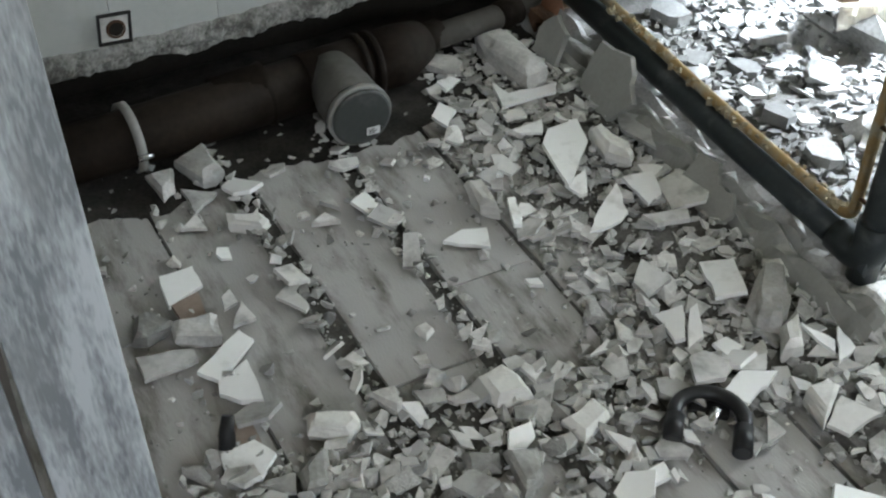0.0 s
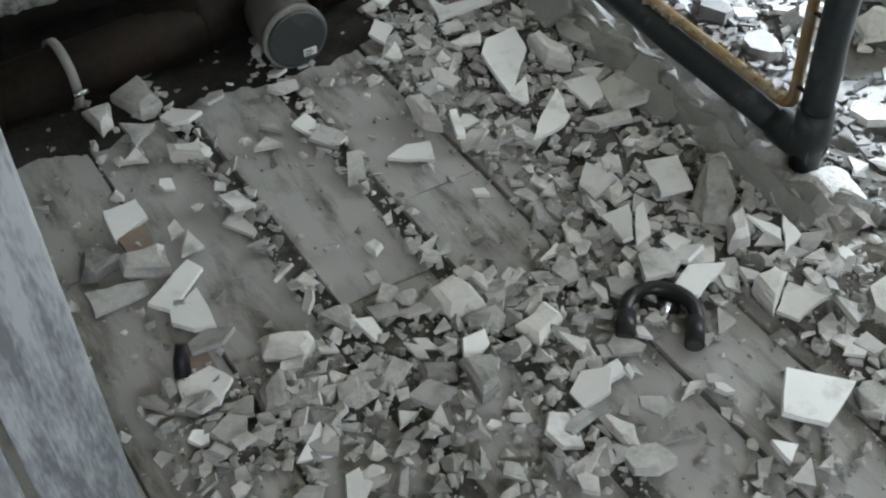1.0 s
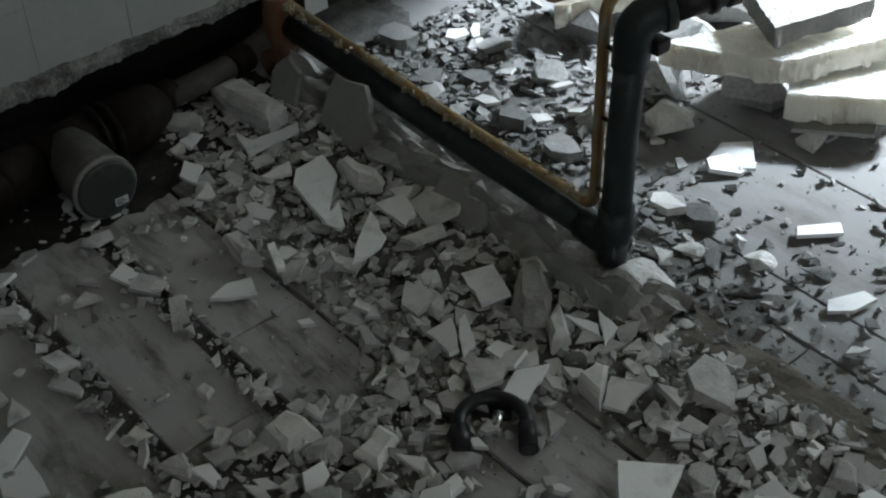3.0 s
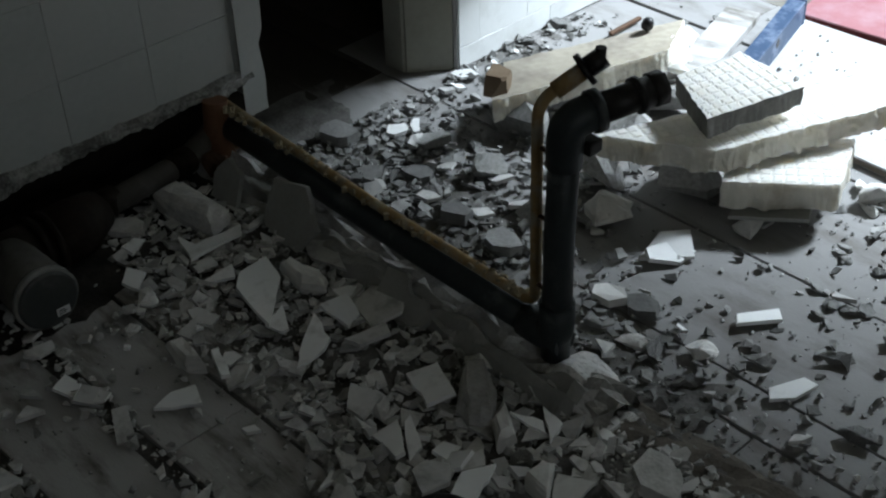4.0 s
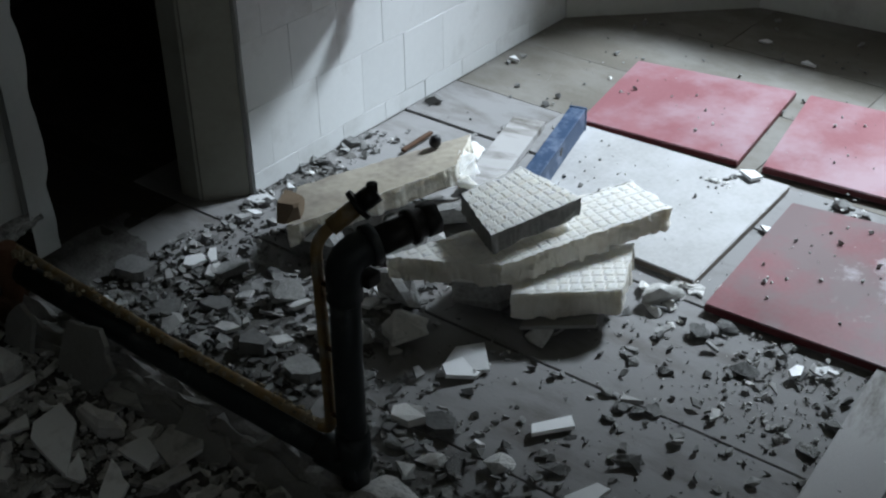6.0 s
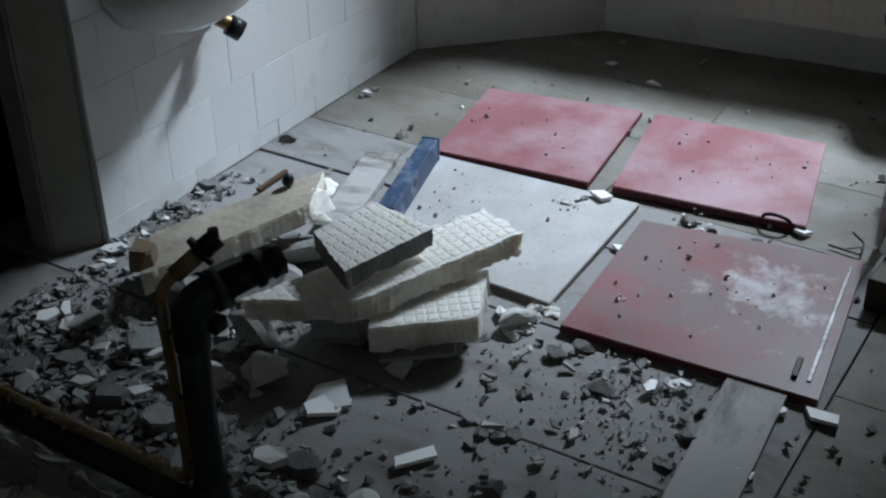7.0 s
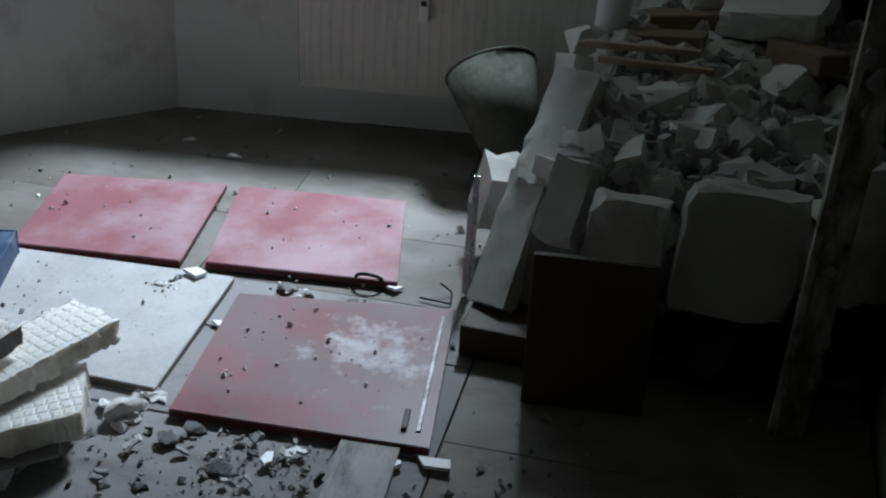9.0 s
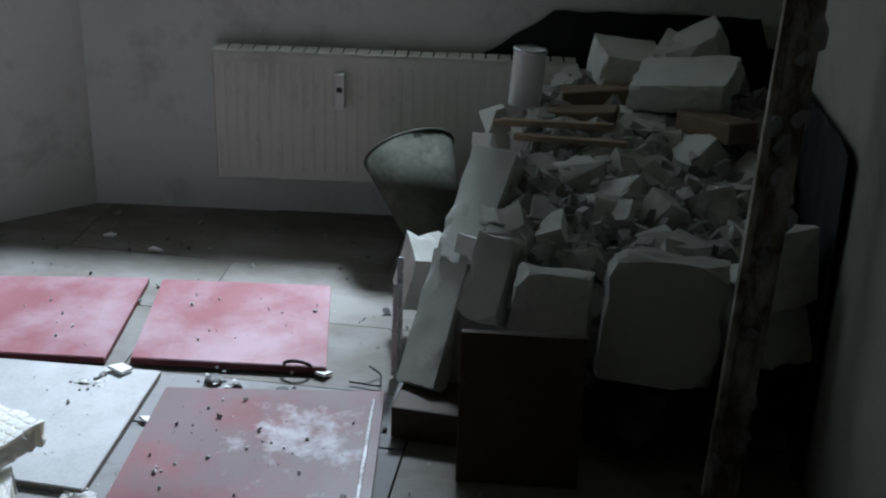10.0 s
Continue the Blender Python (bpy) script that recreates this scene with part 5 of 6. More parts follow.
LUMPS_C = [(-0.56, 0.12, 0.031, 0.7, 148, 7), (-0.41, 0.03, 0.027, 0.8, 160, 7), (-0.26, -0.24, 0.034, 0.8, 120, 7), (-0.23, -0.29, 0.042, 0.6, 95, 5), (-1.03, 0.02, 0.039, 0.6, 117, 5), (-1.09, 0.13, 0.048, 0.6, 123, 4), (-0.61, -0.06, 0.059, 0.6, 101, 4), (-0.61, -0.15, 0.037, 0.7, 114, 5), (-0.34, -0.18, 0.052, 0.6, 89, 4), (-0.66, 0.51, 0.018, 0.8, 133, 9), (-0.15, 0.86, 0.191, 0.45, 107, 6), (-0.06, 0.58, 0.11, 0.5, 105, 4), (-0.29, 0.9, 0.094, 0.5, 131, 4), (-0.26, 0.89, 0.047, 0.7, 20, 6), (-0.15, 0.02, 0.181, 0.5, 68, 5), (-0.08, -0.29, 0.126, 0.5, 59, 6)]
LUMPS_D = [(0.0, -0.16, 0.043, 0.6, 98, 8), (0.04, -0.06, 0.067, 0.7, 76, 6), (0.37, 0.7, 0.1, 0.5, 139, 6), (0.16, -0.05, 0.066, 0.5, 126, 9), (0.22, -0.15, 0.072, 0.6, 172, 8), (0.22, 0.06, 0.078, 0.6, 93, 8), (0.24, 0.0, 0.081, 0.5, 79, 7), (0.15, 0.04, 0.05, 0.7, 95, 7), (0.2, 0.32, 0.088, 0.6, 93, 7), (0.2, 0.45, 0.081, 0.6, 103, 6), (0.26, 0.62, 0.076, 0.6, 116, 6), (0.19, 0.69, 0.078, 0.6, 116, 6), (0.24, 0.86, 0.094, 0.6, 102, 6), (0.16, 0.82, 0.057, 0.7, 109, 6), (0.99, 0.88, 0.067, 0.5, 145, 5), (0.87, 0.87, 0.043, 0.6, 131, 5)]
LUMPS_E = [(0.87, -0.14, 0.049, 0.7, 144, 9), (0.88, -0.1, 0.037, 0.8, 96, 9), (0.14, -0.18, 0.058, 0.5, 119, 6), (0.36, -0.33, 0.069, 0.4, 132, 6), (0.27, -0.24, 0.06, 0.5, 111, 6), (0.51, -0.29, 0.041, 0.7, 121, 5), (0.22, -0.46, 0.063, 0.6, 108, 4), (0.79, -0.24, 0.055, 0.7, 72, 6), (0.84, -0.28, 0.058, 0.6, 79, 7), (0.73, -0.38, 0.058, 0.6, 101, 3), (0.5, -0.27, 0.044, 0.7, 101, 5), (0.45, -0.24, 0.033, 0.7, 99, 5), (0.59, -0.58, 0.045, 0.8, 90, 5), (0.68, -0.59, 0.047, 0.8, 90, 5), (0.63, -0.18, 0.036, 0.7, 96, 6), (0.64, -0.25, 0.035, 0.7, 97, 5)]
LUMPS_F = [(1.36, 0.02, 0.059, 0.7, 82, 5), (1.44, -0.27, 0.053, 0.6, 87, 7), (1.43, -0.34, 0.037, 0.6, 90, 6), (1.43, -0.46, 0.048, 0.6, 85, 4), (1.87, -0.38, 0.038, 0.7, 72, 4), (0.84, -0.12, 0.109, 0.5, 122, 9), (1.0, -0.02, 0.046, 0.7, 161, 9), (1.29, 0.6, 0.043, 0.6, 90, 7), (1.32, 0.86, 0.061, 0.5, 111, 5), (1.16, 0.34, 0.033, 0.6, 85, 5)]
ALL_SHARDS = SHARDS_A + SHARDS_B + SHARDS_C + SHARDS_D + SHARDS_E
ALL_LUMPS = LUMPS_A + LUMPS_B + LUMPS_C + LUMPS_D + LUMPS_E + LUMPS_F


def lay_shard(x, y, size, ratio, angle, tone, rnd, lift=0.0, tilt=6.0):
    bm = sheet([(a * size, b * size) for a, b in shard_outline(rnd, ratio)], rnd.uniform(0.006, 0.009))
    ob = part("tile_shard", bm, M_GLAZE if tone >= 7 else M_GLAZE_DUSTY)
    ob.matrix_basis = pose(x, y, 0.003 + lift + size * 0.05, rnd.uniform(-tilt, tilt), rnd.uniform(-tilt, tilt), angle)
    tagged(ob, "broken white glazed tile shard on the floor" if tone >= 8 else "dusty grey tile shard on the floor", "tile shard", "tile shards on the floor")
    return ob


def lay_lump(x, y, size, ratio, angle, tone, rnd, lift=0.0):
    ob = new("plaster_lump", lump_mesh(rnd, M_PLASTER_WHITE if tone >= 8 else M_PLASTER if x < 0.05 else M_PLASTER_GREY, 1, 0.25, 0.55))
    ob.matrix_basis = pose(x, y, lift, rnd.uniform(-8, 8), rnd.uniform(-8, 8), angle) @ Matrix.Diagonal((size, size * ratio * 1.15, size * 0.75, 1))
    tagged(ob, "broken white plaster lump on the floor" if tone >= 8 else "dusty grey mortar lump on the floor", "rubble", "plaster lumps on the floor")
    return ob


TAKEN = []
rp = random.Random(19)


def piece(kind, x, y, *outline):
    """One shard (w white, g dusty, b brown) or lump (L white, l grey) with its own outline, in millimetres about x, y."""
    pts = [(a / 1000, b / 1000) for a, b in outline]
    size = max(math.hypot(a, b) for a, b in pts)
    TAKEN.append((x, y, size))
    pile = 0.014 if x > -0.42 else 0.003
    if kind in "Ll":
        bm = bmesh.new()
        rings = []
        for scale, z in ((0.92, 0.0), (1.04, 0.35), (0.96, 0.75), (0.66, 1.0)):
            rings.append([bm.verts.new((a * scale + rp.uniform(-.05, .05) * size, b * scale + rp.uniform(-.05, .05) * size, size * 0.62 * (z + rp.uniform(-0.1, 0.1)))) for a, b in pts])
        bm.faces.new(rings[0][::-1])
        for lo, hi in zip(rings, rings[1:]):
            for i in range(len(pts)):
                bm.faces.new((lo[i], lo[(i + 1) % len(pts)], hi[(i + 1) % len(pts)], hi[i]))
        bm.faces.new(rings[-1])
        bmesh.ops.triangulate(bm, faces=bm.faces[:])
        bmesh.ops.subdivide_edges(bm, edges=bm.edges[:], cuts=1, use_grid_fill=True)
        for v in bm.verts:
            v.co += v.co.normalized() * noise.noise(v.co * 45 + Vector((x * 9, y * 9, 0))) * size * 0.12
        ob = part("plaster_lump", bm, M_PLASTER_WHITE if kind == "L" else M_PLASTER)
        ob.matrix_basis = pose(x, y, pile * 0.4 - 0.002)
        tagged(ob, "broken white plaster lump on the floor" if kind == "L" else "dusty grey mortar lump on the floor", "rubble", "plaster lumps on the floor")
    else:
        ob = part("tile_shard", sheet(ragged(pts, rp), rp.uniform(0.006, 0.009)), {"w": M_GLAZE, "g": M_GLAZE_DUSTY, "b": M_TERRACOTTA}[kind])
        ob.matrix_basis = pose(x, y, pile + 0.10 * size * (1 if pile > 0.01 else 0.3), rp.uniform(-1, 1) * (9 if pile > 0.01 else 3), rp.uniform(-1, 1) * (9 if pile > 0.01 else 3), 0)
        tagged(ob, {"w": "broken white glazed tile shard on the floor", "g": "dusty grey tile shard on the floor", "b": "brown unglazed back of a tile shard"}[kind], "tile shard", "tile shards on the floor")


def free(x, y, reach=0.8):
    return all(math.hypot(x - a, y - b) > r * reach for a, b, r in TAKEN)


piece("w", -0.235, 0.530, (73, 75), (0, 63), (-33, 26), (-51, -97), (54, 5))
piece('w', -0.204, 0.731, (-64, -29), (56, -30), (76, -1), (-29, 7), (-38, 55))
piece('l', -0.175, 0.841, (-31, 24), (-9, -98), (36, -95), (33, 82), (-27, 86))
piece('L', -0.147, 0.506, (-22, -18), (1, -58), (24, -37), (7, 53), (-9, 61))
piece('g', -0.075, 0.534, (-26, 5), (-12, -88), (34, 10), (4, 75))
piece('w', -0.159, 0.376, (-23, -40), (14, -29), (34, 30), (-25, 40))
piece('g', -0.103, 0.336, (-55, -36), (8, -50), (50, -16), (28, 57), (-32, 43))
piece('w', -0.257, 0.342, (-15, 15), (-61, -26), (1, -28), (25, -17), (48, 56))
piece('w', -0.264, 0.432, (-12, -22), (1, -25), (32, 31), (-21, 16))
piece('L', -0.432, 0.487, (-19, -29), (9, -54), (18, 38), (-9, 45))
piece('w', -0.253, 0.623, (13, -24), (33, 10), (-45, 14))
piece('w', -0.502, 0.406, (-15, -13), (21, -37), (41, 12), (-0, 27), (-45, 13))
piece('w', -0.406, 0.420, (-24, -38), (-10, -43), (25, 39), (10, 41))
piece('g', -0.175, 0.285, (-35, -13), (31, -21), (47, 12), (-43, 22))
piece('w', -0.186, 0.114, (-46, -38), (7, -53), (48, 35), (-8, 57))
piece('l', -0.155, 0.036, (-56, -35), (-24, -61), (21, -20), (67, 50), (33, 67), (-39, 1))
piece('L', -0.175, -0.043, (-39, -26), (-4, -33), (47, 42), (-4, 18))
piece('w', -0.135, -0.069, (-7, 2), (-2, -33), (15, -14), (-5, 44))
piece('w', -0.114, -0.095, (-32, -26), (14, -12), (19, 37))
piece('w', -0.324, 0.060, (-22, -33), (-5, -37), (39, 32), (-12, 38))
piece('w', -0.294, 0.049, (-36, -35), (-2, -28), (29, 34), (10, 28))
piece('g', -0.298, 0.169, (-23, -32), (35, -16), (14, 42), (-27, 5))
piece('L', -0.241, 0.201, (-24, -7), (11, -22), (26, 8), (-12, 22))
piece('g', -0.330, -0.040, (-48, -25), (3, -33), (45, -6), (18, 35), (-18, 31))
piece('w', -0.303, -0.096, (-45, 3), (-25, -33), (60, 2), (9, 28))
piece('g', -0.264, -0.062, (-28, -3), (8, -21), (32, 8), (-13, 17))
piece('w', -0.439, 0.081, (19, -8), (12, 14), (-32, -5))
piece('L', -0.548, -0.037, (-29, -36), (36, -7), (30, 30), (-37, 13))
piece('L', -0.622, 0.075, (-32, -29), (25, -42), (26, 5), (13, 34), (-32, 30))
piece('w', -0.519, -0.167, (-26, -13), (22, -13), (26, 15), (-21, 9))
piece('l', -0.673, -0.077, (-27, -40), (12, -26), (31, 26), (-16, 42))
piece('l', -0.725, -0.036, (-30, -7), (16, -24), (31, 3), (-17, 27))
piece('L', -0.212, -0.163, (-37, -44), (36, 4), (26, 22), (-25, 18))
piece('g', -0.207, -0.215, (-23, -26), (43, -18), (16, 38), (-38, 6))
piece('g', -0.569, 0.044, (-24, -48), (24, 10), (15, 23), (-15, 16))
piece('g', -0.879, 0.717, (-17, -39), (37, 2), (-19, 36))
piece('g', -0.907, 0.652, (15, -20), (10, 23), (-26, -2))
piece('L', -0.821, 0.610, (-39, 6), (11, -27), (32, -18), (25, 8), (-30, 30))
piece('g', -0.675, 0.606, (9, -27), (8, 19), (-16, 7))
piece('g', -0.701, 0.561, (21, -15), (6, 18), (-28, -2))
piece('l', -0.920, 0.779, (-14, -41), (13, -22), (27, 28), (-25, 34))
piece('l', -0.843, 0.791, (-13, -49), (28, -36), (25, 55), (-42, 30))
piece('w', -0.377, 0.738, (-10, -33), (26, -4), (8, 33), (-23, 5))
piece('w', -0.979, 0.517, (-36, -47), (31, -17), (31, 33), (-27, 30))
piece('b', -0.987, 0.451, (-22, -18), (21, -40), (26, 35), (-23, 22))
piece('l', -1.058, 0.435, (-32, -18), (-12, -28), (45, -15), (13, 31), (-15, 30))
piece('l', -0.994, 0.396, (-33, -8), (28, -37), (38, 15), (-32, 31))
piece('g', -1.056, 0.356, (-44, -24), (44, -15), (44, 12), (-42, 28))
piece('w', -0.970, 0.327, (-29, -47), (49, 14), (36, 44), (-54, -12))
piece('w', -0.980, 0.256, (-29, -1), (-6, -30), (25, -42), (34, 51), (-23, 24))
piece('w', -1.018, 0.117, (-40, -17), (6, -38), (41, -6), (22, 32), (-30, 30))
piece('L', -0.880, 0.120, (-44, 4), (10, -30), (28, -17), (37, 8), (-29, 37))
piece('g', -0.828, 0.399, (5, -35), (15, -26), (7, 41), (-25, 20))
piece('g', -0.915, 0.402, (16, -15), (9, 33), (-24, -19))
piece('L', -0.799, 0.230, (-3, -14), (19, -16), (7, 22), (-21, 9))
piece('L', -0.671, 0.243, (-9, -19), (14, -7), (8, 15), (-14, 12))
piece('g', -0.992, 0.057, (-22, -4), (13, -21), (26, 10), (-17, 16))
piece('l', -0.942, 0.047, (-26, -25), (12, -25), (30, 35), (-17, 16))
piece('l', -0.790, 0.127, (1, -28), (12, -19), (19, 20), (-31, 28))
piece('l', -0.714, 0.139, (-11, -20), (24, 2), (10, 27), (-24, -9))
piece('b', -1.003, 0.169, (-21, -18), (15, -29), (18, 23), (-14, 23))
piece('w', -0.318, -0.362, (-60, -2), (-16, -47), (75, -9), (0, 58))
piece('w', -0.409, -0.408, (-11, -20), (20, -2), (-8, 22))
piece('g', -0.432, -0.252, (33, -4), (-2, 11), (-30, -6))
piece('l', -0.085, -0.536, (-11, -31), (24, -5), (20, 28), (-34, 8))
rs = random.Random(77)
for row in ALL_SHARDS[1:]:
    if free(row[0], row[1], 1.0):
        lay_shard(*row, rs, tilt=9)
for row in ALL_LUMPS:
    x, y, size, ratio, angle, tone = row
    if not free(x, y, 1.0):
        continue
    if size > 0.075 and tone < 9:
        # the large ones are broken plates of plaster
        n = rs.choice((5, 6, 7))
        pts = [(math.cos(a) * rs.uniform(0.40, 0.56) * size, math.sin(a) * rs.uniform(0.40, 0.58) * size * ratio * 1.2) for a in (2 * math.pi * (k + rs.uniform(-.2, .2)) / n for k in range(n))]
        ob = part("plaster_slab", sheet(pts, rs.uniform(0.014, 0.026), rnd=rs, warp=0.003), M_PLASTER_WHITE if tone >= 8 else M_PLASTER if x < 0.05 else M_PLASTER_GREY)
        ob.matrix_basis = pose(x, y, 0.006, rs.uniform(-10, 10), rs.uniform(-10, 10), angle)
        tagged(ob, "thick broken plaster slab lying on the floor", "rubble", "plaster slabs on the floor")
    else:
        lay_lump(*row, rs)

# ---- fine rubble ----
def density(x, y):
    """How thickly the small rubble lies, 0 to 1."""
    d = 0.0
    if x < 0.02:
        band = max(0, 1 - abs(x + 0.20) / 0.36)
        d = 0.10 + 0.95 * band
        if y < 0.16:
            d = max(d, 0.75 * max(0, 1 - abs(y + 0.0) / 0.22) * (1 if x > -1.12 else 0))
        if y < -0.15:
            d = 0.14 if -0.57 < x < -0.24 and y > -0.40 else (1.0 if x > -0.24 - 0.5 * min(0.3, max(0, -0.40 - y)) else 0.4)
        if y > 0.70:
            d = 0.07 if x < -0.38 else max(d, 0.5)
        for g in (-0.802, -0.60):
            if abs(x - g) < 0.026:
                d = max(d, 0.5)
        if -0.96 < x < -0.42 and 0.12 < y < 0.62 and not any(abs(x - g) < 0.03 for g in (-0.802, -0.60)):
            d *= 0.35
    else:
        d = 0.9 * max(0, 1 - x / 0.42) if y > -0.25 else 0.35 * max(0, 1 - x / 0.5)
        if y > 0.25 and x < 0.75:
            d = max(d, 0.75 * (1 - max(0, x - 0.3) / 0.5))
        if 0.80 < y < 0.90 and x < 1.1:
            d = max(d, 0.6)
        d = max(d, 0.07 if x < 1.0 else 0.022)
        if 0.45 < x < 0.86 and -0.55 < y < -0.1:
            d = max(d, 0.16)
        if abs(x - 0.50) < 0.02 and y < 0.1:
            d = max(d, 0.35)
    return min(1, d)


def grains(name, count, lo, hi, area, mat, seed, label, flat=0.7):
    """Many small angular grains in one mesh."""
    r = random.Random(seed)
    kinds = []
    for k in range(10):
        bm = bmesh.new()
        for _ in range(8):
            v = Vector((r.gauss(0, 1), r.gauss(0, 1), r.gauss(0, 1))).normalized() * r.uniform(0.38, 0.55)
            bm.verts.new((v.x, v.y * r.uniform(.6, 1), v.z * flat))
        bmesh.ops.convex_hull(bm, input=bm.verts)
        bmesh.ops.delete(bm, geom=[v for v in bm.verts if not v.link_faces], context='VERTS')
        bm.verts.index_update()
        kinds.append(([v.co.copy() for v in bm.verts], [[v.index for v in f.verts] for f in bm.faces]))
        bm.free()
    verts, faces = [], []
    made = 0
    while made < count:
        x, y = r.uniform(area[0], area[1]), r.uniform(area[2], area[3])
        if r.random() > density(x, y):
            continue
        made += 1
        s = lo * (hi / lo) ** (r.random() ** 2.2)
        rot = Euler((r.uniform(-.5, .5), r.uniform(-.5, .5), r.uniform(0, 6.28))).to_matrix()
        z = s * flat * 0.30
        if x < 0:
            z += 0.012 * density(x, y) * max(0, noise.noise(Vector((x * 7, y * 7, 0))))
        vs, fs = kinds[r.randrange(10)]
        base = len(verts)
        off = Vector((x, y, z))
        verts.extend((rot @ (v * s) + off) for v in vs)
        faces.extend([base + i for i in f] for f in fs)
    me = bpy.data.meshes.new("mesh")
    me.from_pydata([tuple(v) for v in verts], [], faces)
    me.materials.append(mat)
    return tagged(new(name, me), label, "rubble", kind="stuff")


grains("fine_rubble", 13500, 0.006, 0.034, (-1.2, 0.02, -1.2, 1.0), M_PLASTER, 1, "fine grey rubble strewn over the boards")
grains("middle_rubble", 130, 0.024, 0.050, (-1.1, 0.0, -0.9, 0.86), M_PLASTER, 14, "grey plaster lumps strewn over the boards")
grains("white_crumbs", 420, 0.005, 0.022, (-1.2, 0.02, -1.1, 0.9), M_PLASTER_WHITE, 2, "white plaster crumbs strewn over the boards")
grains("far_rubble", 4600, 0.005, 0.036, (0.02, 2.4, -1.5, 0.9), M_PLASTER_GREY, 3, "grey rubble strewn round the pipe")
grains("gravel_drift", 240, 0.005, 0.024, (0.58, 0.87, -0.58, -0.33), M_PLASTER, 16, "fine grey gravel in the gap between the boards")
grains("far_crumbs", 260, 0.005, 0.022, (0.02, 2.0, -1.2, 0.9), M_PLASTER_WHITE, 5, "white crumbs strewn round the pipe")


def chips(name, count, lo, hi, area, mat, seed, label):
    """Many small flat shards in one mesh, lying at all tilts."""
    r = random.Random(seed)
    verts, faces = [], []
    made = 0
    while made < count:
        x, y = r.uniform(area[0], area[1]), r.uniform(area[2], area[3])
        if r.random() > density(x, y) ** 1.4:
            continue
        made += 1
        s = r.uniform(lo, hi)
        pts = shard_outline(r, r.uniform(0.35, 0.9))
        rot = Euler((r.gauss(0, 0.28), r.gauss(0, 0.28), r.uniform(0, 6.28))).to_matrix()
        th = r.uniform(0.003, 0.008)
        base, n = len(verts), len(pts)
        off = Vector((x, y, 0.004 + s * 0.16))
        verts.extend(rot @ Vector((a * s, b * s, z)) + off for z in (0, th) for a, b in pts)
        faces.append([base + i for i in range(n)][::-1])
        faces.append([base + n + i for i in range(n)])
        faces.extend([base + i, base + (i + 1) % n, base + n + (i + 1) % n, base + n + i] for i in range(n))
    me = bpy.data.meshes.new("mesh")
    me.from_pydata([tuple(v) for v in verts], [], faces)
    me.materials.append(mat)
    return tagged(new(name, me), label, "rubble", kind="stuff")


chips("plaster_chips", 1100, 0.012, 0.048, (-1.15, 0.0, -1.0, 0.95), M_GLAZE_DUSTY, 8, "small dusty tile and plaster chips on the boards")
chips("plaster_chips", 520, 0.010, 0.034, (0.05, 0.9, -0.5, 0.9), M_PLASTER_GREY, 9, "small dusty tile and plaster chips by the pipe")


def dust_sheet(name, x0, x1, y0, y1, thick, seed, label):
    """A thin uneven bed of dust between the pieces, where the rubble lies thick."""
    nx, ny = int((x1 - x0) / 0.016), int((y1 - y0) / 0.016)
    verts, faces = [], []
    for i in range(nx + 1):
        for j in range(ny + 1):
            x, y = x0 + (x1 - x0) * i / nx, y0 + (y1 - y0) * j / ny
            k = noise.noise(Vector((x * 6, y * 6, seed))) * 0.35 + noise.noise(Vector((x * 25, y * 25, seed))) * 0.25
            d = density(x, y)
            if x < 0 and any(abs(x - g) < 0.04 for g in (-0.802, -0.60)) and 0.1 < y < 0.72:
                d = 0.25
            verts.append((x, y, thick * (d * 1.25 - 0.92 + k)))
    for i in range(nx):
        for j in range(ny):
            a = i * (ny + 1) + j
            faces.append((a, a + ny + 1, a + ny + 2, a + 1))
    me = bpy.data.meshes.new("mesh")
    me.from_pydata(verts, [], faces)
    me.materials.append(M_DUST)
    return tagged(new(name, me), label, "dust", kind="stuff")


dust_sheet("dust_bed", -1.16, 0.0, -1.2, 1.02, 0.016, 2, "bed of grey plaster dust among the rubble")
dust_sheet("dust_bed", 0.0, 1.0, -1.0, 1.1, 0.016, 3, "bed of pale plaster dust round the pipe")
# bed of dirt along the drain, black to include the pipe's shadow
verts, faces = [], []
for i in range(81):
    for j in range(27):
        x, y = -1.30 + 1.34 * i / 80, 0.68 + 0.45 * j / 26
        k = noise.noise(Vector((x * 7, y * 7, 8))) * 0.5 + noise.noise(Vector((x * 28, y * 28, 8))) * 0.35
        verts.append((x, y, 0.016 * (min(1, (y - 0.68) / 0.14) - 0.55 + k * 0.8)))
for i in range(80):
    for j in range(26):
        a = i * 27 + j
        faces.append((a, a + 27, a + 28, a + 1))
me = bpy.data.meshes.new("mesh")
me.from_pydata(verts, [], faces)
me.materials.append(M_DIRT_SHADE)
tagged(new("dirt_bed", me), "dirt under the drain pipe, blackened for shade", "dirt", kind="stuff")


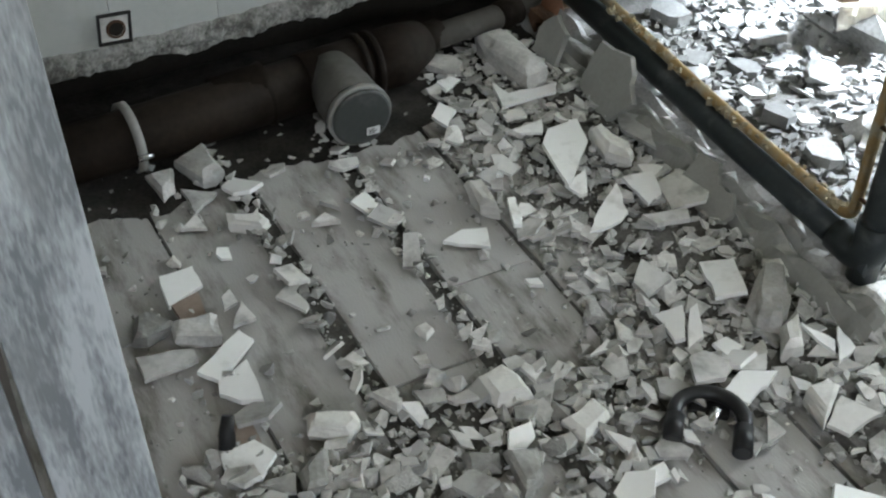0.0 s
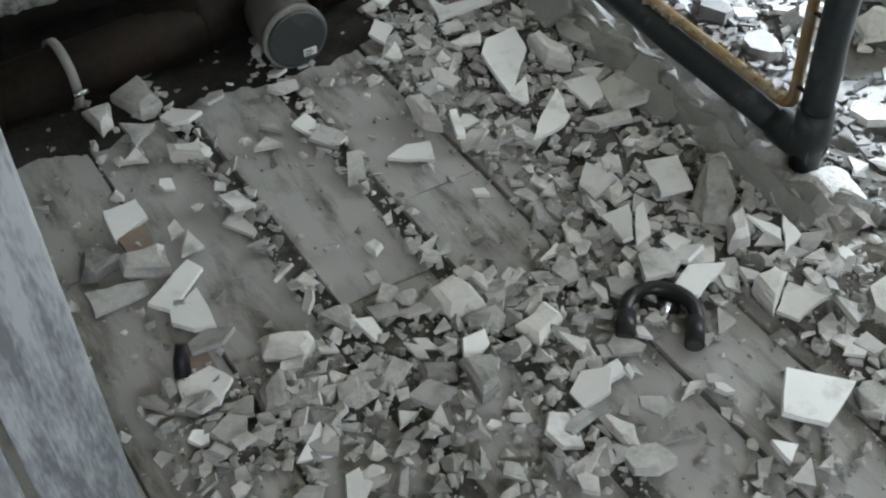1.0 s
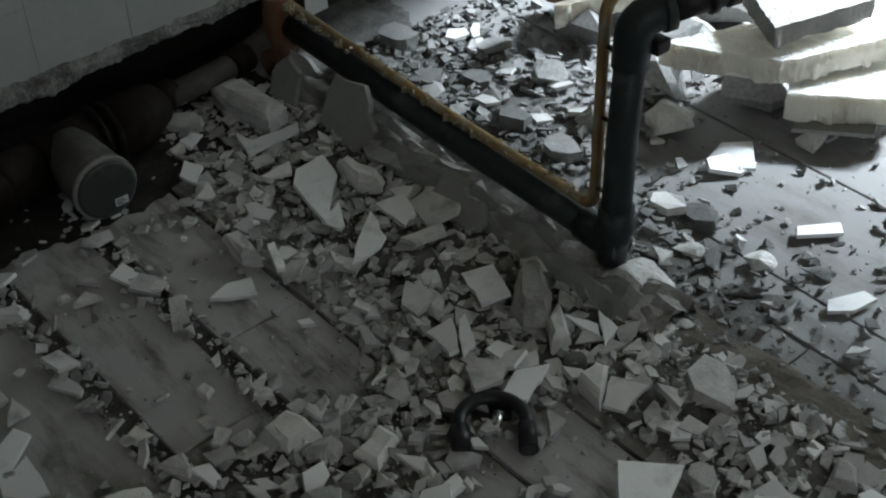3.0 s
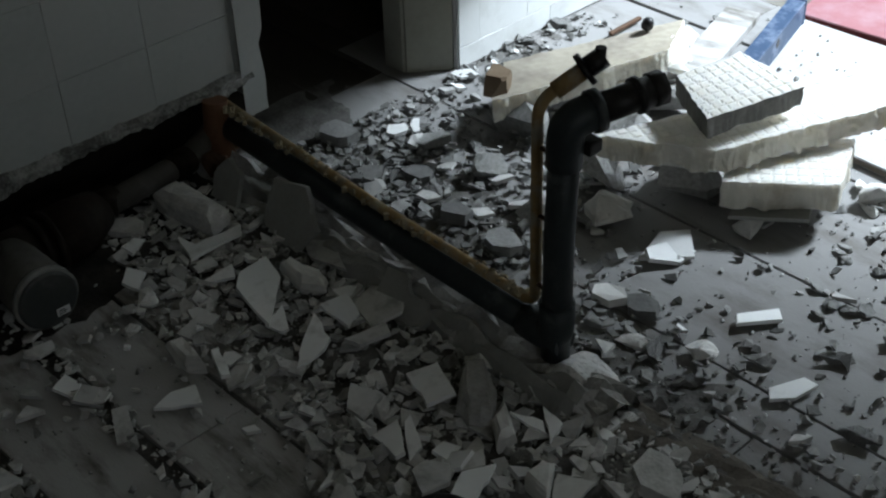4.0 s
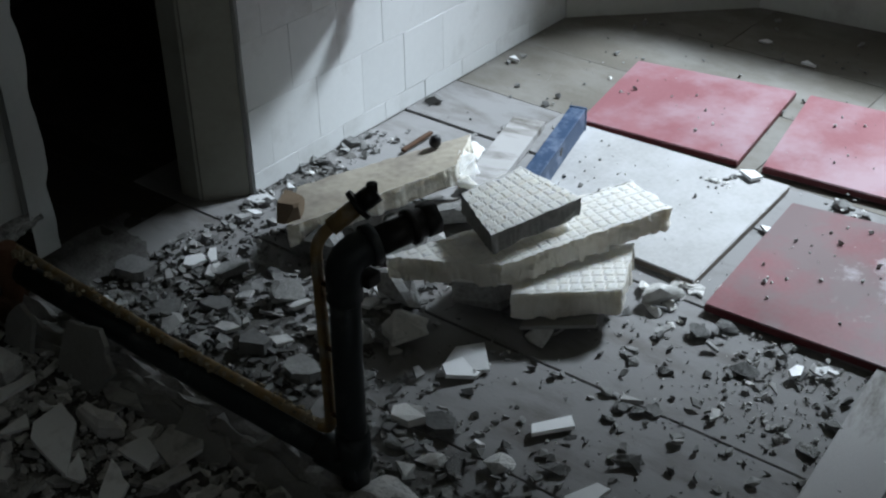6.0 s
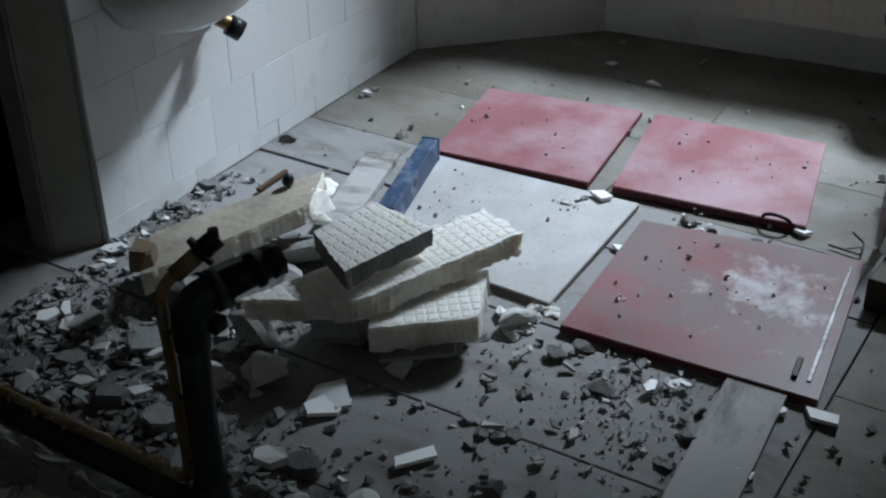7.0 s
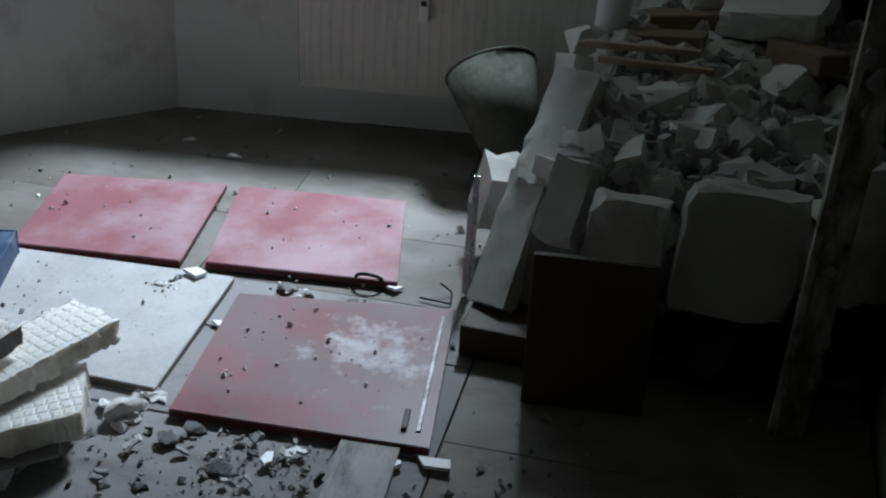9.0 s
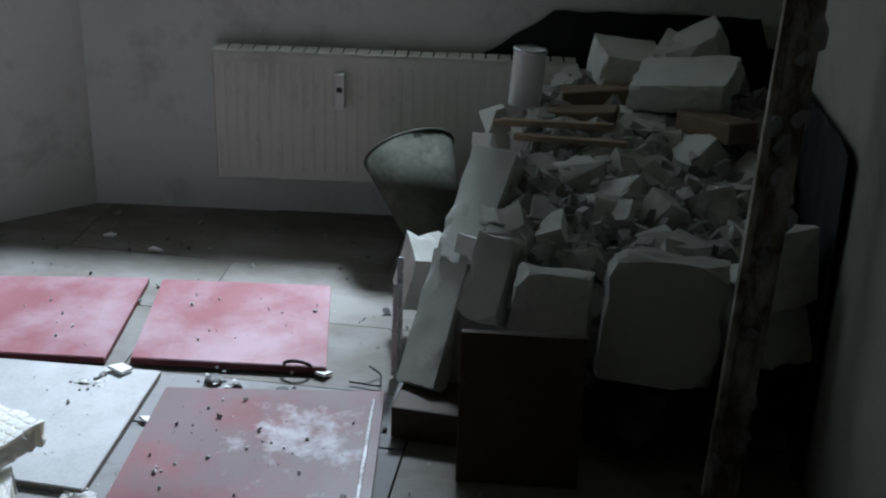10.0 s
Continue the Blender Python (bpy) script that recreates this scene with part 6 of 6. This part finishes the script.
def crumbs_on(name, panel, count, half, z, seed, label):
    """Grit that lies on a panel."""
    r = random.Random(seed)
    verts, faces = [], []
    c = panel.location
    for i in range(count):
        x, y = c.x + r.uniform(-half[0], half[0]) * r.random() ** 0.3, c.y + r.uniform(-half[1], half[1])
        s = 0.002 * (5.0 ** (r.random() ** 2.5))
        base = len(verts)
        rot = Euler((r.uniform(0, 3), r.uniform(0, 3), r.uniform(0, 3))).to_matrix()
        pts = [(1, 0, 0), (-1, 0.2, 0), (0, 1, 0.1), (0.1, -0.9, 0), (0, 0, 0.8), (0.1, 0, -0.7)]
        verts.extend(tuple(rot @ (Vector(p) * s * r.uniform(.6, 1.1)) + Vector((x, y, z + s * 0.5))) for p in pts)
        faces.extend([base + a, base + b, base + d] for a, b, d in ((0, 2, 4), (2, 1, 4), (1, 3, 4), (3, 0, 4), (2, 0, 5), (1, 2, 5), (3, 1, 5), (0, 3, 5)))
    me = bpy.data.meshes.new("mesh")
    me.from_pydata(verts, [], faces)
    me.materials.append(M_GLAZE_DUSTY)
    return tagged(new(name, me), label, "rubble", kind="stuff")


crumbs_on("panel_crumbs", B1, 65, (0.22, 0.22), 0.020, 1, "grit strewn over the pale chipboard")
crumbs_on("panel_crumbs", P1, 28, (0.18, 0.19), 0.020, 2, "grit strewn over a red door")
crumbs_on("panel_crumbs", P2, 28, (0.18, 0.19), 0.022, 3, "grit strewn over a red door")
crumbs_on("panel_crumbs", P3, 55, (0.22, 0.22), 0.022, 4, "grit strewn over the dirty red door")
# small rubble over the heap
r = random.Random(61)
bm_verts, bm_faces = [], []
for i in range(1500):
    x, y = r.uniform(1.46, 2.52), r.uniform(-1.62, -0.95)
    s = r.uniform(0.012, 0.034)
    rot = Euler((r.uniform(0, 3), r.uniform(0, 3), r.uniform(0, 3))).to_matrix()
    off = Vector((x, y, heap_height(x, y) + r.uniform(0.0, 0.05)))
    base = len(bm_verts)
    corners = [(sx * r.uniform(.5, 1), sy * r.uniform(.4, .9), sz * r.uniform(.3, .7)) for sx in (-1, 1) for sy in (-1, 1) for sz in (-1, 1)]
    bm_verts.extend(tuple(rot @ (Vector(c) * s) + off) for c in corners)
    bm_faces.extend([base + k for k in f] for f in ((0, 1, 3, 2), (4, 6, 7, 5), (0, 4, 5, 1), (2, 3, 7, 6), (0, 2, 6, 4), (1, 5, 7, 3)))
me = bpy.data.meshes.new("mesh")
me.from_pydata(bm_verts, [], bm_faces)
me.materials.append(M_PLASTER)
tagged(new("heap_rubble", me), "small broken rubble filling the heap", "rubble", kind="stuff")
# more shards and lumps where the rubble lies thick
made = 0
while made < 130:
    x, y = rs.uniform(-1.1, 0.0), rs.uniform(-0.9, 0.85)
    if rs.random() > density(x, y) ** 1.3 or abs(x) < 0.05 or not free(x, y):
        continue
    made += 1
    lay_shard(x, y, rs.uniform(0.025, 0.075), rs.uniform(.4, .9), rs.uniform(0, 360), rs.choice((5, 6, 6, 6, 6, 7, 8)), rs, lift=0.004, tilt=20)
made = 0
while made < 50:
    x, y = rs.uniform(-1.1, 0.6), rs.uniform(-0.9, 0.86)
    if rs.random() > density(x, y) ** 1.3 or abs(x) < 0.05 or not free(x, y):
        continue
    made += 1
    lay_lump(x, y, rs.uniform(0.025, 0.065), rs.uniform(.6, .9), rs.uniform(0, 360), rs.choice((5, 5, 6, 6, 8)), rs)
grains("drift_rubble", 210, 0.020, 0.055, (-1.08, -0.25, -0.28, 0.18), M_PLASTER, 12, "thick drift of grey plaster lumps across the boards")
made = 0
while made < 40:
    x, y = rs.uniform(-1.08, -0.25), rs.gauss(-0.04, 0.10)
    if not free(x, y, 0.7):
        continue
    made += 1
    lay_shard(x, y, rs.uniform(0.025, 0.060), rs.uniform(.45, .9), rs.uniform(0, 360), 5, rs, lift=0.006, tilt=18)
made = 0
while made < 40:
    x, y = rs.uniform(0.06, 0.8), rs.uniform(-0.4, 0.86)
    if rs.random() > density(x, y):
        continue
    made += 1
    lay_shard(x, y, rs.uniform(0.022, 0.06), rs.uniform(.4, .9), rs.uniform(0, 360), rs.choice((5, 5, 6, 6, 8)), rs, lift=0.004, tilt=16)

# white foam crumbs at the end of the long board, and grey rubble beside the loose board
for i in range(26):
    lay_lump(rs.gauss(0.90, 0.05), rs.gauss(-0.13, 0.035), rs.uniform(0.015, 0.046), rs.uniform(.6, .9), rs.uniform(0, 360), 9, rs)
for i in range(12):
    x, y = rs.uniform(0.68, 0.86), rs.uniform(-0.56, -0.34)
    if i % 2:
        lay_lump(x, y, rs.uniform(0.014, 0.036), rs.uniform(.6, .9), rs.uniform(0, 360), 5, rs)
    else:
        lay_shard(x, y, rs.uniform(0.02, 0.045), rs.uniform(.4, .8), rs.uniform(0, 360), rs.choice((5, 6, 8)), rs, lift=0.006, tilt=22)

# broken pieces of brick by the foam boards
for x, y, z, sx, sy, sz, rz in ((0.484, 0.607, 0.112, 0.07, 0.045, 0.05, 30),):
    ob = new("brick_piece", broken_block(random.Random(int(x * 1000)), sx, sy, sz, M_BRICK))
    ob.matrix_basis = pose(x, y, z + sz * 0.25, 4, 6, rz)
    tagged(ob, "broken dusty orange brick piece among the foam", "brick", "brick pieces by the foam")
# grit in two small drifts on the panels, an oval shard and a dark splinter of wood behind the foam
for cx, cy, n in ((1.347, 0.012, 14), (1.430, -0.282, 9)):
    for i in range(n):
        lay_lump(rs.gauss(cx, 0.025), rs.gauss(cy, 0.03), rs.uniform(0.008, 0.026), rs.uniform(.6, .9), rs.uniform(0, 360), rs.choice((5, 6, 8)), rs, lift=0.019)
lay_shard(1.413, -0.047, 0.06, 0.7, 80, 9, rs, lift=0.019, tilt=3)
tagged(part("wood_splinter", box((-0.061, -0.006, 0), (0.061, 0.006, 0.009), 0.002), M_RUST, m=pose(1.097, 0.747, 0.004, 0, 0, 1)), "thin dark brown splinter of wood on the floor", "splinter")
